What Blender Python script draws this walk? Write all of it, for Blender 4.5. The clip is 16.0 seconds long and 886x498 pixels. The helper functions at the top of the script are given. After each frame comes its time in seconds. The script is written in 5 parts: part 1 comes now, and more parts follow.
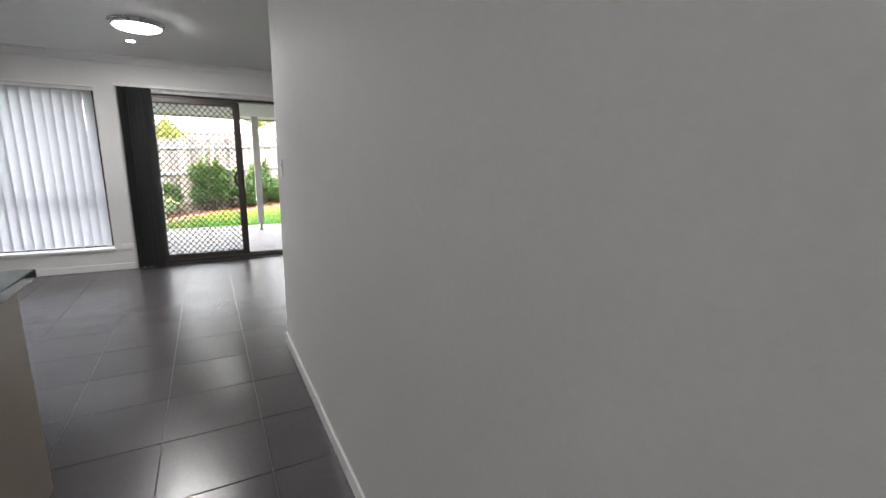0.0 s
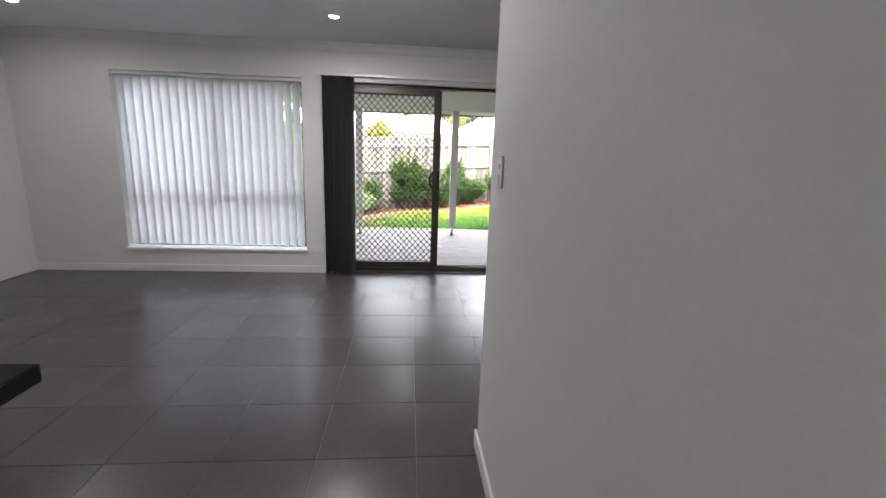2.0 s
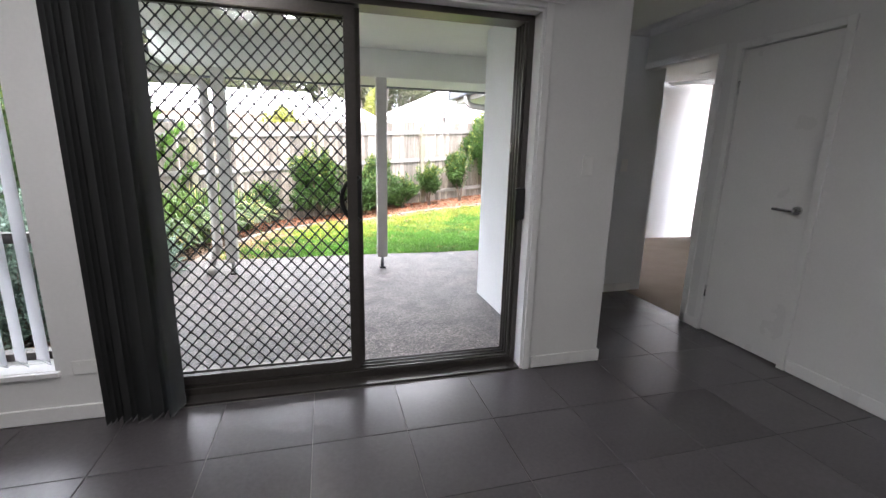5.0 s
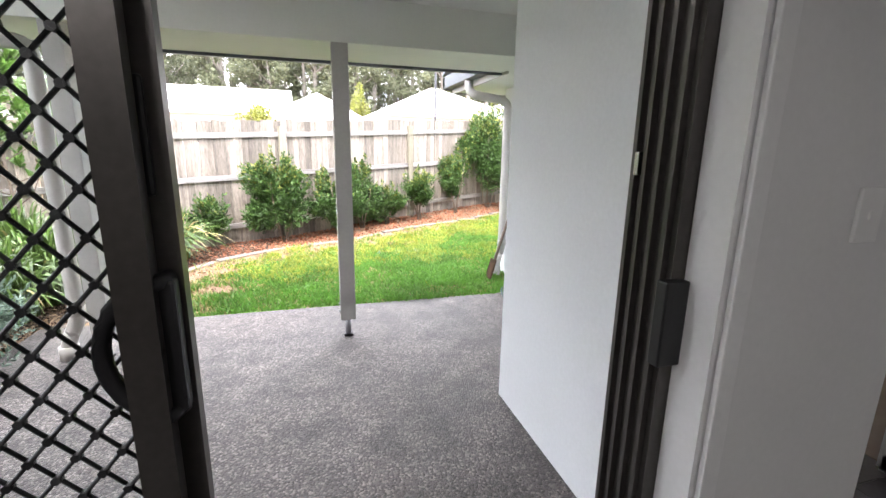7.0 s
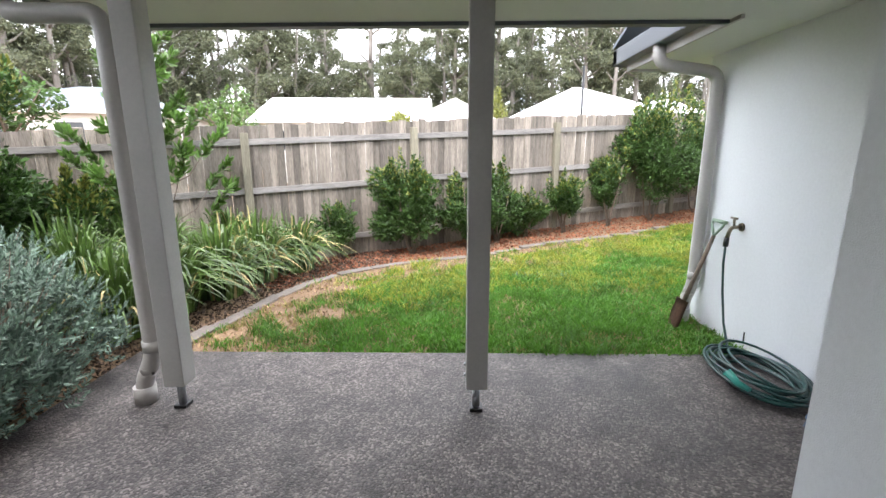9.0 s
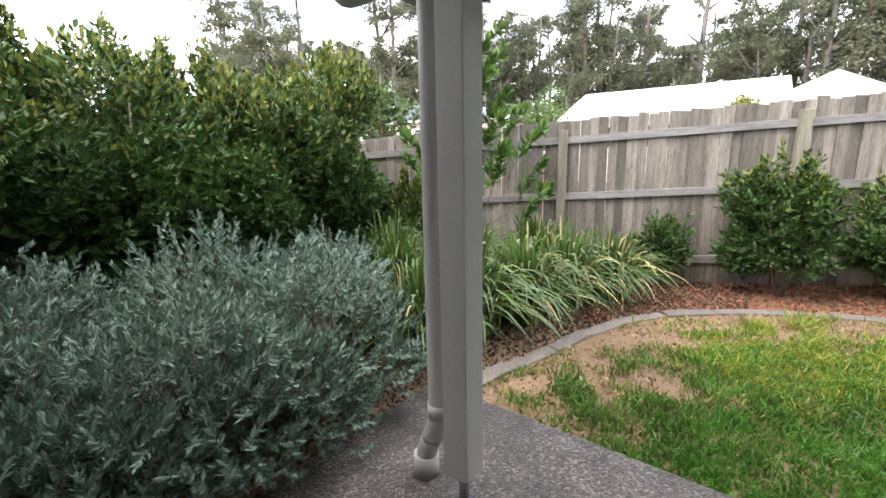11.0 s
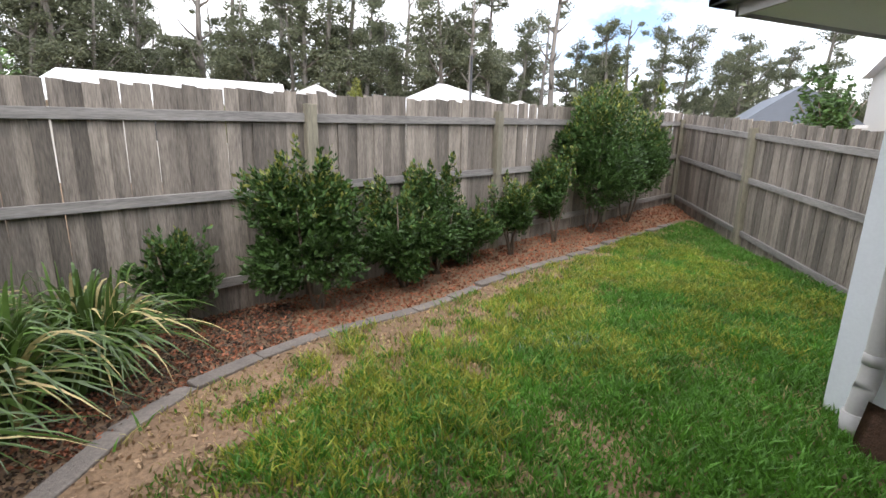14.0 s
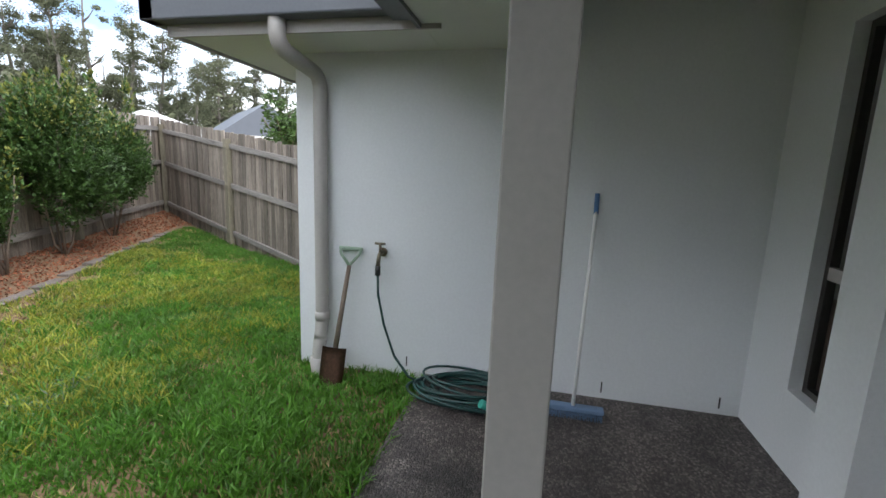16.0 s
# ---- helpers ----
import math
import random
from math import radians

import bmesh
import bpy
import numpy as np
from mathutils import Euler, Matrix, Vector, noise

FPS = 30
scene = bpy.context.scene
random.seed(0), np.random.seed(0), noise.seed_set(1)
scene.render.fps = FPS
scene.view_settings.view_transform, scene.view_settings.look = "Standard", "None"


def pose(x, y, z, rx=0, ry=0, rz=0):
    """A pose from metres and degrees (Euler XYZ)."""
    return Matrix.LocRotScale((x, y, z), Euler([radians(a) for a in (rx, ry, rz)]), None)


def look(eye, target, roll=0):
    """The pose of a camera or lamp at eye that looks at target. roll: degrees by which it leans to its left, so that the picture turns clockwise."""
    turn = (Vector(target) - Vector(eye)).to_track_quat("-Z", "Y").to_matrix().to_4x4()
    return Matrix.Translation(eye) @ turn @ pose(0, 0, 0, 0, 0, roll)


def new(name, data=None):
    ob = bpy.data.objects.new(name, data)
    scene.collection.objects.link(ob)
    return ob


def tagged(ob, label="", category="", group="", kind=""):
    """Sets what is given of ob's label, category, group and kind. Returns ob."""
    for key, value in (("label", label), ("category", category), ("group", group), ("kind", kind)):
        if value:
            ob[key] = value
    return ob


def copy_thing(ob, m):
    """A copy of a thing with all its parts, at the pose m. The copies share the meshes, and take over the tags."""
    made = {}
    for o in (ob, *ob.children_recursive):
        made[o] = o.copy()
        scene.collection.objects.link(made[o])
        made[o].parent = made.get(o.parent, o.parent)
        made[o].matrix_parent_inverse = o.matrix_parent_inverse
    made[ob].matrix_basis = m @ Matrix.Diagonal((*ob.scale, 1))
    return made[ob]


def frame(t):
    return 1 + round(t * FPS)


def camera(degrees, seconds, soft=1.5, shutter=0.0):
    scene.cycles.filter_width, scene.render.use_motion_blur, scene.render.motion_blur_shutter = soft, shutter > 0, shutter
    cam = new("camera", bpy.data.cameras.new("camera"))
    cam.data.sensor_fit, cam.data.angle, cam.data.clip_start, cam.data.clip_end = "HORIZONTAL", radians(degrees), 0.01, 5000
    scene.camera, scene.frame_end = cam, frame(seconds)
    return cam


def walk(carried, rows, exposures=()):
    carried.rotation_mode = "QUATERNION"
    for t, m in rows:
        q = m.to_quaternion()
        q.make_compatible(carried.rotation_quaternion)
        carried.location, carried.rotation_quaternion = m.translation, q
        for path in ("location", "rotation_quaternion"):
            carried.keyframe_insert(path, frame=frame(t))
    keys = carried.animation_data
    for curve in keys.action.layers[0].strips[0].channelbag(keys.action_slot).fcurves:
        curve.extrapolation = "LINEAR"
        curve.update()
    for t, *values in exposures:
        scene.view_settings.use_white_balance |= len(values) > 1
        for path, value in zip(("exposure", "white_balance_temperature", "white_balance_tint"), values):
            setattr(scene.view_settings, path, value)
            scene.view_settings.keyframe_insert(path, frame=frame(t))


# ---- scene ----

cam = camera(90.9, 16.0)
# seconds, x, y, z, and the turn about x, y, z
ROWS = [
    (0.0, 0.273, 0.290, 1.375, 78.35, -0.88, -28.2),
    (0.5, 0.258, 0.483, 1.349, 78.69, -0.87, -16.11),
    (1.0, 0.290, 0.872, 1.343, 78.28, -0.63, -7.34),
    (1.5, 0.299, 1.285, 1.330, 78.44, -0.84, -6.11),
    (2.0, 0.376, 1.734, 1.352, 77.95, -1.84, -4.35),
    (2.5, 0.341, 2.180, 1.356, 77.6, -1.68, -3.65),
    (3.0, 0.305, 2.610, 1.345, 77.2, -1.79, -3.75),
    (3.5, 0.316, 3.054, 1.346, 76.94, -1.61, -4.25),
    (4.0, 0.363, 3.485, 1.353, 76.94, -0.75, -7.25),
    (4.5, 0.459, 3.884, 1.360, 76.9, -1.39, -12.81),
    (4.7, 0.483, 4.054, 1.353, 77.1, -1.4, -14.18),
    (6.8, 0.929, 5.883, 1.398, 77.1, -1.1, -16.12),
    (7.0, 0.945, 6.030, 1.397, 77.24, -0.9, -16.14),
    (7.5, 1.022, 6.354, 1.390, 77.55, -0.99, -15.28),
    (8.0, 1.059, 6.634, 1.383, 77.64, -0.95, -11.98),
    (8.5, 1.044, 6.879, 1.370, 77.82, -1.22, -8.93),
    (9.0, 1.003, 7.138, 1.325, 77.87, 0.12, 0.98),
    (9.5, 0.896, 7.391, 1.330, 78.33, 1.07, 15.17),
    (10.0, 0.738, 7.605, 1.347, 78.71, 2.79, 30.27),
    (10.2, 0.673, 7.679, 1.349, 78.73, 2.62, 36.81),
    (12.3, 0.215, 8.812, 1.343, 76.94, -1.38, 37.21),
    (12.5, 0.201, 8.929, 1.313, 77.32, -1.82, 30.78),
    (13.0, 0.135, 9.207, 1.281, 77.83, -0.99, 14.28),
    (13.5, 0.205, 9.418, 1.262, 78.08, -0.4, -0.59),
    (14.0, 0.328, 9.431, 1.306, 77.74, -1.19, -18.12),
    (14.5, 0.316, 9.449, 1.33, 78.17, -2.23, -36.02),
    (15.0, 0.327, 9.407, 1.34, 78.83, -2.17, -49.23),
    (15.5, 0.371, 9.354, 1.329, 79.51, -1.95, -62.93),
    (16.0, 0.357, 9.236, 1.354, 80.13, -2.14, -77.27),
]
EXPOSURES = [(0.0, 3.15, 6400, 13), (1.5, 3.05, 6400, 13), (2.5, 2.72, 6350, 14), (3.5, 2.55, 6350, 15), (4.5, 2.75, 6300, 16), (7.0, 2.5, 6400, 16), (7.5, 2.5, 6400, 17), (8.0, 2.1, 6400, 15), (9.0, 1.55, 6350, 13), (10.0, 1.2, 6400, 13), (12.5, 1.12, 6450, 12), (14.0, 0.45, 6350, 13), (16.0, 0.5, 6250, 11)]
walk(cam, [(t, pose(*row)) for t, *row in ROWS], EXPOSURES)

# ---- sky and sun ----
world = bpy.data.worlds.new("cloudy_sky")
scene.world = world
world.use_nodes = True
wt = world.node_tree
wt.nodes.clear()


def wnode(kind, **values):
    n = wt.nodes.new(kind)
    for key, value in values.items():
        n.inputs[key].default_value = value
    return n


SUN_UP, SUN_TURN = radians(52), radians(200)
sky = wnode("ShaderNodeTexSky")
sky.sky_type = "NISHITA"
sky.sun_disc = False
sky.sun_elevation, sky.sun_rotation = SUN_UP, SUN_TURN
sky_level = wnode("ShaderNodeMix", Factor=1.0)
sky_level.data_type, sky_level.blend_type = "RGBA", "MULTIPLY"
sky_level.inputs[7].default_value = (0.10, 0.10, 0.10, 1)
coord = wnode("ShaderNodeTexCoord")
squash = wnode("ShaderNodeMapping")
squash.inputs["Scale"].default_value = (1.0, 1.0, 2.6)
clouds = wnode("ShaderNodeTexNoise", Scale=2.3, Detail=8.0, Roughness=0.58, Distortion=0.3)
cover = wnode("ShaderNodeValToRGB")
cover.color_ramp.elements[0].position, cover.color_ramp.elements[1].position = 0.30, 0.52
shade = wnode("ShaderNodeTexNoise", Scale=4.0, Detail=6.0)
cloud_colour = wnode("ShaderNodeValToRGB")
cloud_colour.color_ramp.elements[0].position, cloud_colour.color_ramp.elements[1].position = 0.3, 0.7
cloud_colour.color_ramp.elements[0].color = (0.72, 0.75, 0.80, 1)
cloud_colour.color_ramp.elements[1].color = (1.0, 1.0, 1.0, 1)
blend = wnode("ShaderNodeMix")
blend.data_type = "RGBA"
back = wnode("ShaderNodeBackground", Strength=2.4)
out = wnode("ShaderNodeOutputWorld")
wt.links.new(coord.outputs["Generated"], squash.inputs["Vector"])
wt.links.new(squash.outputs["Vector"], clouds.inputs["Vector"])
wt.links.new(squash.outputs["Vector"], shade.inputs["Vector"])
wt.links.new(clouds.outputs["Fac"], cover.inputs["Fac"])
wt.links.new(shade.outputs["Fac"], cloud_colour.inputs["Fac"])
wt.links.new(sky.outputs["Color"], sky_level.inputs[6])
wt.links.new(cover.outputs["Color"], blend.inputs["Factor"])
wt.links.new(sky_level.outputs[2], blend.inputs[6])
wt.links.new(cloud_colour.outputs["Color"], blend.inputs[7])
wt.links.new(blend.outputs[2], back.inputs["Color"])
wt.links.new(back.outputs["Background"], out.inputs["Surface"])

sun_data = bpy.data.lights.new("sun", "SUN")
sun_data.energy, sun_data.angle, sun_data.color = 0.9, radians(20), (1.0, 0.96, 0.90)
sun = new("sun", sun_data)
sun_way = Vector((math.sin(SUN_TURN) * math.cos(SUN_UP), math.cos(SUN_TURN) * math.cos(SUN_UP), math.sin(SUN_UP)))
sun.matrix_world = look(sun_way * 40, (0, 0, 0))


# ---- materials ----
def material(name, colour, rough=0.6, metal=0.0, dark=0.85, light=1.1, coarse=3.0, fine=60.0, bump=0.1, bump_scale=120.0, spec=0.5,
             stretch=(1, 1, 1), per_piece=0.0, per_island=0.0, rough_var=0.1, through_light=0.0, emit=0.0):
    """A surface with colour variation at two scales, uneven gloss and fine relief."""
    m = bpy.data.materials.new(name)
    m.use_nodes = True
    nt = m.node_tree
    bsdf = nt.nodes["Principled BSDF"]
    outp = nt.nodes["Material Output"]
    tc = nt.nodes.new("ShaderNodeTexCoord")
    mp = nt.nodes.new("ShaderNodeMapping")
    mp.inputs["Scale"].default_value = stretch
    nt.links.new(tc.outputs["Object"], mp.inputs["Vector"])
    vec = mp.outputs["Vector"]
    if per_piece:
        info = nt.nodes.new("ShaderNodeObjectInfo")
        shift = nt.nodes.new("ShaderNodeVectorMath")
        shift.operation = "MULTIPLY_ADD"
        shift.inputs[1].default_value = (37.0, 53.0, 71.0)
        nt.links.new(info.outputs["Random"], shift.inputs[0])
        nt.links.new(vec, shift.inputs[2])
        vec = shift.outputs[0]

    def noise_at(scale, detail=4.0):
        n = nt.nodes.new("ShaderNodeTexNoise")
        n.inputs["Scale"].default_value, n.inputs["Detail"].default_value = scale, detail
        nt.links.new(vec, n.inputs["Vector"])
        return n.outputs["Fac"]

    a, b = noise_at(coarse), noise_at(fine)
    both = nt.nodes.new("ShaderNodeMath")
    both.operation = "ADD"
    nt.links.new(a, both.inputs[0])
    nt.links.new(b, both.inputs[1])
    rng = nt.nodes.new("ShaderNodeMapRange")
    rng.inputs["From Min"].default_value, rng.inputs["From Max"].default_value = 0.65, 1.35
    rng.inputs["To Min"].default_value, rng.inputs["To Max"].default_value = dark, light
    nt.links.new(both.outputs[0], rng.inputs["Value"])
    level = rng.outputs["Result"]
    if per_piece or per_island:
        if per_piece:
            src, amount = info.outputs["Random"], per_piece
        else:
            geo = nt.nodes.new("ShaderNodeNewGeometry")
            src, amount = geo.outputs["Random Per Island"], per_island
        r2 = nt.nodes.new("ShaderNodeMapRange")
        r2.inputs["To Min"].default_value, r2.inputs["To Max"].default_value = 1 - amount, 1 + amount
        nt.links.new(src, r2.inputs["Value"])
        mul = nt.nodes.new("ShaderNodeMath")
        mul.operation = "MULTIPLY"
        nt.links.new(level, mul.inputs[0])
        nt.links.new(r2.outputs["Result"], mul.inputs[1])
        level = mul.outputs[0]
    tint = nt.nodes.new("ShaderNodeVectorMath")
    tint.operation = "SCALE"
    tint.inputs[0].default_value = colour
    nt.links.new(level, tint.inputs["Scale"])
    nt.links.new(tint.outputs[0], bsdf.inputs["Base Color"])
    rr = nt.nodes.new("ShaderNodeMapRange")
    rr.inputs["To Min"].default_value, rr.inputs["To Max"].default_value = max(0.02, rough - rough_var), min(1, rough + rough_var)
    nt.links.new(a, rr.inputs["Value"])
    nt.links.new(rr.outputs["Result"], bsdf.inputs["Roughness"])
    bsdf.inputs["Metallic"].default_value = metal
    bsdf.inputs["Specular IOR Level"].default_value = spec
    if bump:
        bp = nt.nodes.new("ShaderNodeBump")
        bp.inputs["Strength"].default_value, bp.inputs["Distance"].default_value = bump, 0.01
        nt.links.new(noise_at(bump_scale, 3.0), bp.inputs["Height"])
        nt.links.new(bp.outputs["Normal"], bsdf.inputs["Normal"])
    if emit:
        bsdf.inputs["Emission Color"].default_value = (1.0, 0.98, 0.94, 1)
        bsdf.inputs["Emission Strength"].default_value = emit
    if through_light:
        tr = nt.nodes.new("ShaderNodeBsdfTranslucent")
        nt.links.new(tint.outputs[0], tr.inputs["Color"])
        mx = nt.nodes.new("ShaderNodeMixShader")
        mx.inputs["Fac"].default_value = through_light
        nt.links.new(bsdf.outputs[0], mx.inputs[1])
        nt.links.new(tr.outputs[0], mx.inputs[2])
        nt.links.new(mx.outputs[0], outp.inputs["Surface"])
    return m


WALL = material("white_wall_paint", (0.74, 0.74, 0.73), 0.66, dark=0.97, light=1.03, bump=0.05, bump_scale=220, rough_var=0.08)
CEIL = material("ceiling_paint", (0.76, 0.76, 0.76), 0.8, dark=0.97, light=1.03, bump=0.03)
TRIM = material("white_gloss_trim", (0.80, 0.80, 0.79), 0.3, dark=0.96, light=1.03, bump=0.02)
RENDER_WALL = material("rendered_wall_paint", (0.74, 0.76, 0.77), 0.8, dark=0.95, light=1.04, coarse=0.9, bump=0.25, bump_scale=260)
TILE = material("charcoal_porcelain_tile", (0.082, 0.076, 0.08), 0.25, dark=0.88, light=1.14, coarse=2.0, fine=60, bump=0.04, bump_scale=140, per_piece=0.10, rough_var=0.04)
GROUT = material("grey_grout", (0.19, 0.18, 0.17), 0.9)
STONE = material("black_stone_top", (0.012, 0.012, 0.014), 0.07, dark=0.6, light=1.7, fine=240, bump=0.0, rough_var=0.02)
LAMINATE = material("beige_laminate", (0.50, 0.43, 0.36), 0.4, dark=0.96, light=1.04, bump=0.02)
BRONZE = material("bronze_aluminium", (0.085, 0.078, 0.072), 0.35, metal=0.6, dark=0.85, light=1.15, bump=0.03)
BLACK = material("black_powder_coat", (0.012, 0.012, 0.013), 0.4, dark=0.85, light=1.2, bump=0.05)
CHROME = material("satin_chrome", (0.62, 0.62, 0.62), 0.25, metal=1.0, dark=0.95, light=1.05, bump=0.0)
BLIND = material("white_blind_fabric", (0.70, 0.71, 0.74), 0.8, dark=0.95, light=1.04, fine=300, bump=0.1, bump_scale=500, through_light=0.36)
DARK_BLIND = material("charcoal_blind_fabric", (0.075, 0.078, 0.078), 0.8, dark=0.85, light=1.15, fine=300, bump=0.1, bump_scale=500, through_light=0.1)
PLASTIC = material("white_plastic", (0.80, 0.80, 0.78), 0.3, dark=0.98, light=1.02, bump=0.0)
CARPET = material("beige_carpet", (0.30, 0.235, 0.185), 0.95, dark=0.8, light=1.2, fine=250, bump=0.6, bump_scale=400)
LAMP = material("lit_diffuser", (0.9, 0.9, 0.88), 0.4, emit=16.0, bump=0.0)
SPOT = material("lit_downlight_lens", (0.9, 0.9, 0.88), 0.4, emit=65.0, bump=0.0)
POST = material("grey_post_paint", (0.41, 0.395, 0.37), 0.55, dark=0.93, light=1.06, coarse=5, bump=0.05)
PIPE = material("stone_pipe_paint", (0.42, 0.40, 0.375), 0.4, dark=0.92, light=1.06, bump=0.03)
GALV = material("galvanised_steel", (0.40, 0.41, 0.43), 0.45, metal=0.9, dark=0.8, light=1.2, fine=90, bump=0.05)
GUTTER = material("charcoal_gutter", (0.10, 0.11, 0.125), 0.4, dark=0.9, light=1.1, bump=0.02)
SOFFIT = material("soffit_paint", (0.70, 0.71, 0.66), 0.8, dark=0.97, light=1.03, bump=0.03)
WOOD = material("weathered_fence_timber", (0.255, 0.218, 0.18), 0.85, dark=0.45, light=1.4, coarse=2.2, fine=16, bump=0.5, bump_scale=30, stretch=(9, 9, 0.9), per_piece=0.42)
RAIL_WOOD = material("weathered_rail_timber", (0.27, 0.25, 0.23), 0.85, dark=0.6, light=1.3, coarse=2.0, fine=14, bump=0.5, bump_scale=30, stretch=(0.9, 9, 9), per_piece=0.15)
POST_WOOD = material("weathered_post_timber", (0.245, 0.22, 0.16), 0.85, dark=0.6, light=1.3, coarse=2.0, fine=14, bump=0.5, bump_scale=30, stretch=(9, 9, 0.9), per_piece=0.15)
KERB = material("mower_strip_concrete", (0.21, 0.18, 0.155), 0.9, dark=0.6, light=1.25, coarse=4, fine=60, bump=0.5, bump_scale=150, per_piece=0.12)
MULCH = material("red_bark_chip", (0.30, 0.115, 0.06), 0.9, dark=0.6, light=1.4, per_island=0.55, bump=0.3)
LITTER = material("dry_leaf_litter", (0.33, 0.22, 0.13), 0.9, dark=0.6, light=1.4, per_island=0.5, bump=0.3)
# a much darker brown than LITTER, for the left bed
DARK_LITTER = material("dark_leaf_litter", (0.085, 0.058, 0.04), 0.9, dark=0.6, light=1.4, per_island=0.5, bump=0.3)
GRASS = material("lawn_grass", (0.105, 0.25, 0.028), 0.5, dark=0.65, light=1.35, coarse=0.8, fine=3.0, per_island=0.35, bump=0.0, through_light=0.35)
LIME_GRASS = material("lime_grass", (0.36, 0.37, 0.05), 0.55, dark=0.7, light=1.3, coarse=0.8, fine=3.0, per_island=0.3, bump=0.0, through_light=0.35)
DRY_GRASS = material("yellow_grass", (0.36, 0.31, 0.12), 0.7, dark=0.7, light=1.3, coarse=0.8, fine=3.0, per_island=0.35, bump=0.0, through_light=0.3)
LEAF = material("glossy_shrub_leaf", (0.056, 0.108, 0.026), 0.45, spec=0.35, dark=0.6, light=1.5, coarse=2.5, fine=9, per_island=0.5, bump=0.0, through_light=0.14)
TIP_LEAF = material("young_shrub_leaf", (0.20, 0.215, 0.045), 0.4, dark=0.7, light=1.4, coarse=2.5, fine=9, per_island=0.4, bump=0.0, through_light=0.22)
BRIGHT_LEAF = material("bright_tree_leaf", (0.095, 0.175, 0.035), 0.32, dark=0.6, light=1.5, per_island=0.45, bump=0.0, through_light=0.2)
STRAP = material("strap_leaf", (0.085, 0.145, 0.032), 0.3, dark=0.6, light=1.4, coarse=3, fine=9, per_island=0.5, bump=0.0, through_light=0.15)
DRY_STRAP = material("dry_strap_leaf", (0.50, 0.41, 0.19), 0.7, dark=0.7, light=1.3, per_island=0.4, bump=0.0, through_light=0.25)
SILVER = material("silver_shrub_leaf", (0.165, 0.235, 0.18), 0.5, dark=0.6, light=1.4, coarse=3, fine=9, per_island=0.5, bump=0.0, through_light=0.08)
GUM = material("gum_leaf", (0.135, 0.15, 0.085), 0.55, dark=0.6, light=1.4, coarse=0.3, fine=1.5, per_island=0.5, bump=0.0, through_light=0.2)
BARK = material("pale_gum_bark", (0.21, 0.19, 0.165), 0.85, dark=0.6, light=1.25, coarse=1.2, fine=12, bump=0.4, bump_scale=20)
TWIG = material("brown_twig_bark", (0.17, 0.13, 0.10), 0.85, dark=0.7, light=1.3, bump=0.4, bump_scale=60)
WHITE_ROOF = material("white_metal_roof", (0.80, 0.80, 0.80), 0.4, dark=0.96, light=1.03, bump=0.0)
GREY_ROOF = material("grey_metal_roof", (0.13, 0.15, 0.18), 0.45, dark=0.92, light=1.06, bump=0.0)
HOUSE_WALL = material("far_house_wall", (0.68, 0.65, 0.60), 0.8, dark=0.95, light=1.05)
HOUSE_TRIM = material("far_house_trim", (0.75, 0.75, 0.73), 0.6, dark=0.97, light=1.03)
DARK_GLASS = material("dark_far_glass", (0.03, 0.035, 0.04), 0.08, dark=0.9, light=1.1, bump=0.0)
HOSE = material("green_hose_rubber", (0.012, 0.05, 0.045), 0.35, dark=0.8, light=1.3, bump=0.05)
BRASS = material("dull_brass", (0.22, 0.19, 0.14), 0.45, metal=0.9, dark=0.8, light=1.2, bump=0.05)
RUST = material("rusty_steel", (0.12, 0.065, 0.04), 0.75, metal=0.3, dark=0.6, light=1.4, coarse=12, bump=0.3)
GREEN_PAINT = material("worn_green_paint", (0.30, 0.40, 0.30), 0.55, dark=0.85, light=1.15, bump=0.05)
BLUE = material("blue_plastic", (0.09, 0.19, 0.38), 0.4, dark=0.9, light=1.1, bump=0.0)
BLUE_GREY = material("blue_grey_bristle", (0.14, 0.22, 0.34), 0.7, dark=0.8, light=1.2, fine=200, bump=0.3, bump_scale=300)
TEAL = material("teal_plastic", (0.04, 0.30, 0.24), 0.4, dark=0.9, light=1.1, bump=0.0)


def glass_material():
    m = bpy.data.materials.new("window_glass")
    m.use_nodes = True
    b = m.node_tree.nodes["Principled BSDF"]
    b.inputs["Base Color"].default_value = (0.97, 0.99, 0.98, 1)
    b.inputs["Roughness"].default_value = 0.0
    b.inputs["Transmission Weight"].default_value = 1.0
    b.inputs["IOR"].default_value = 1.1
    return m


GLASS = glass_material()


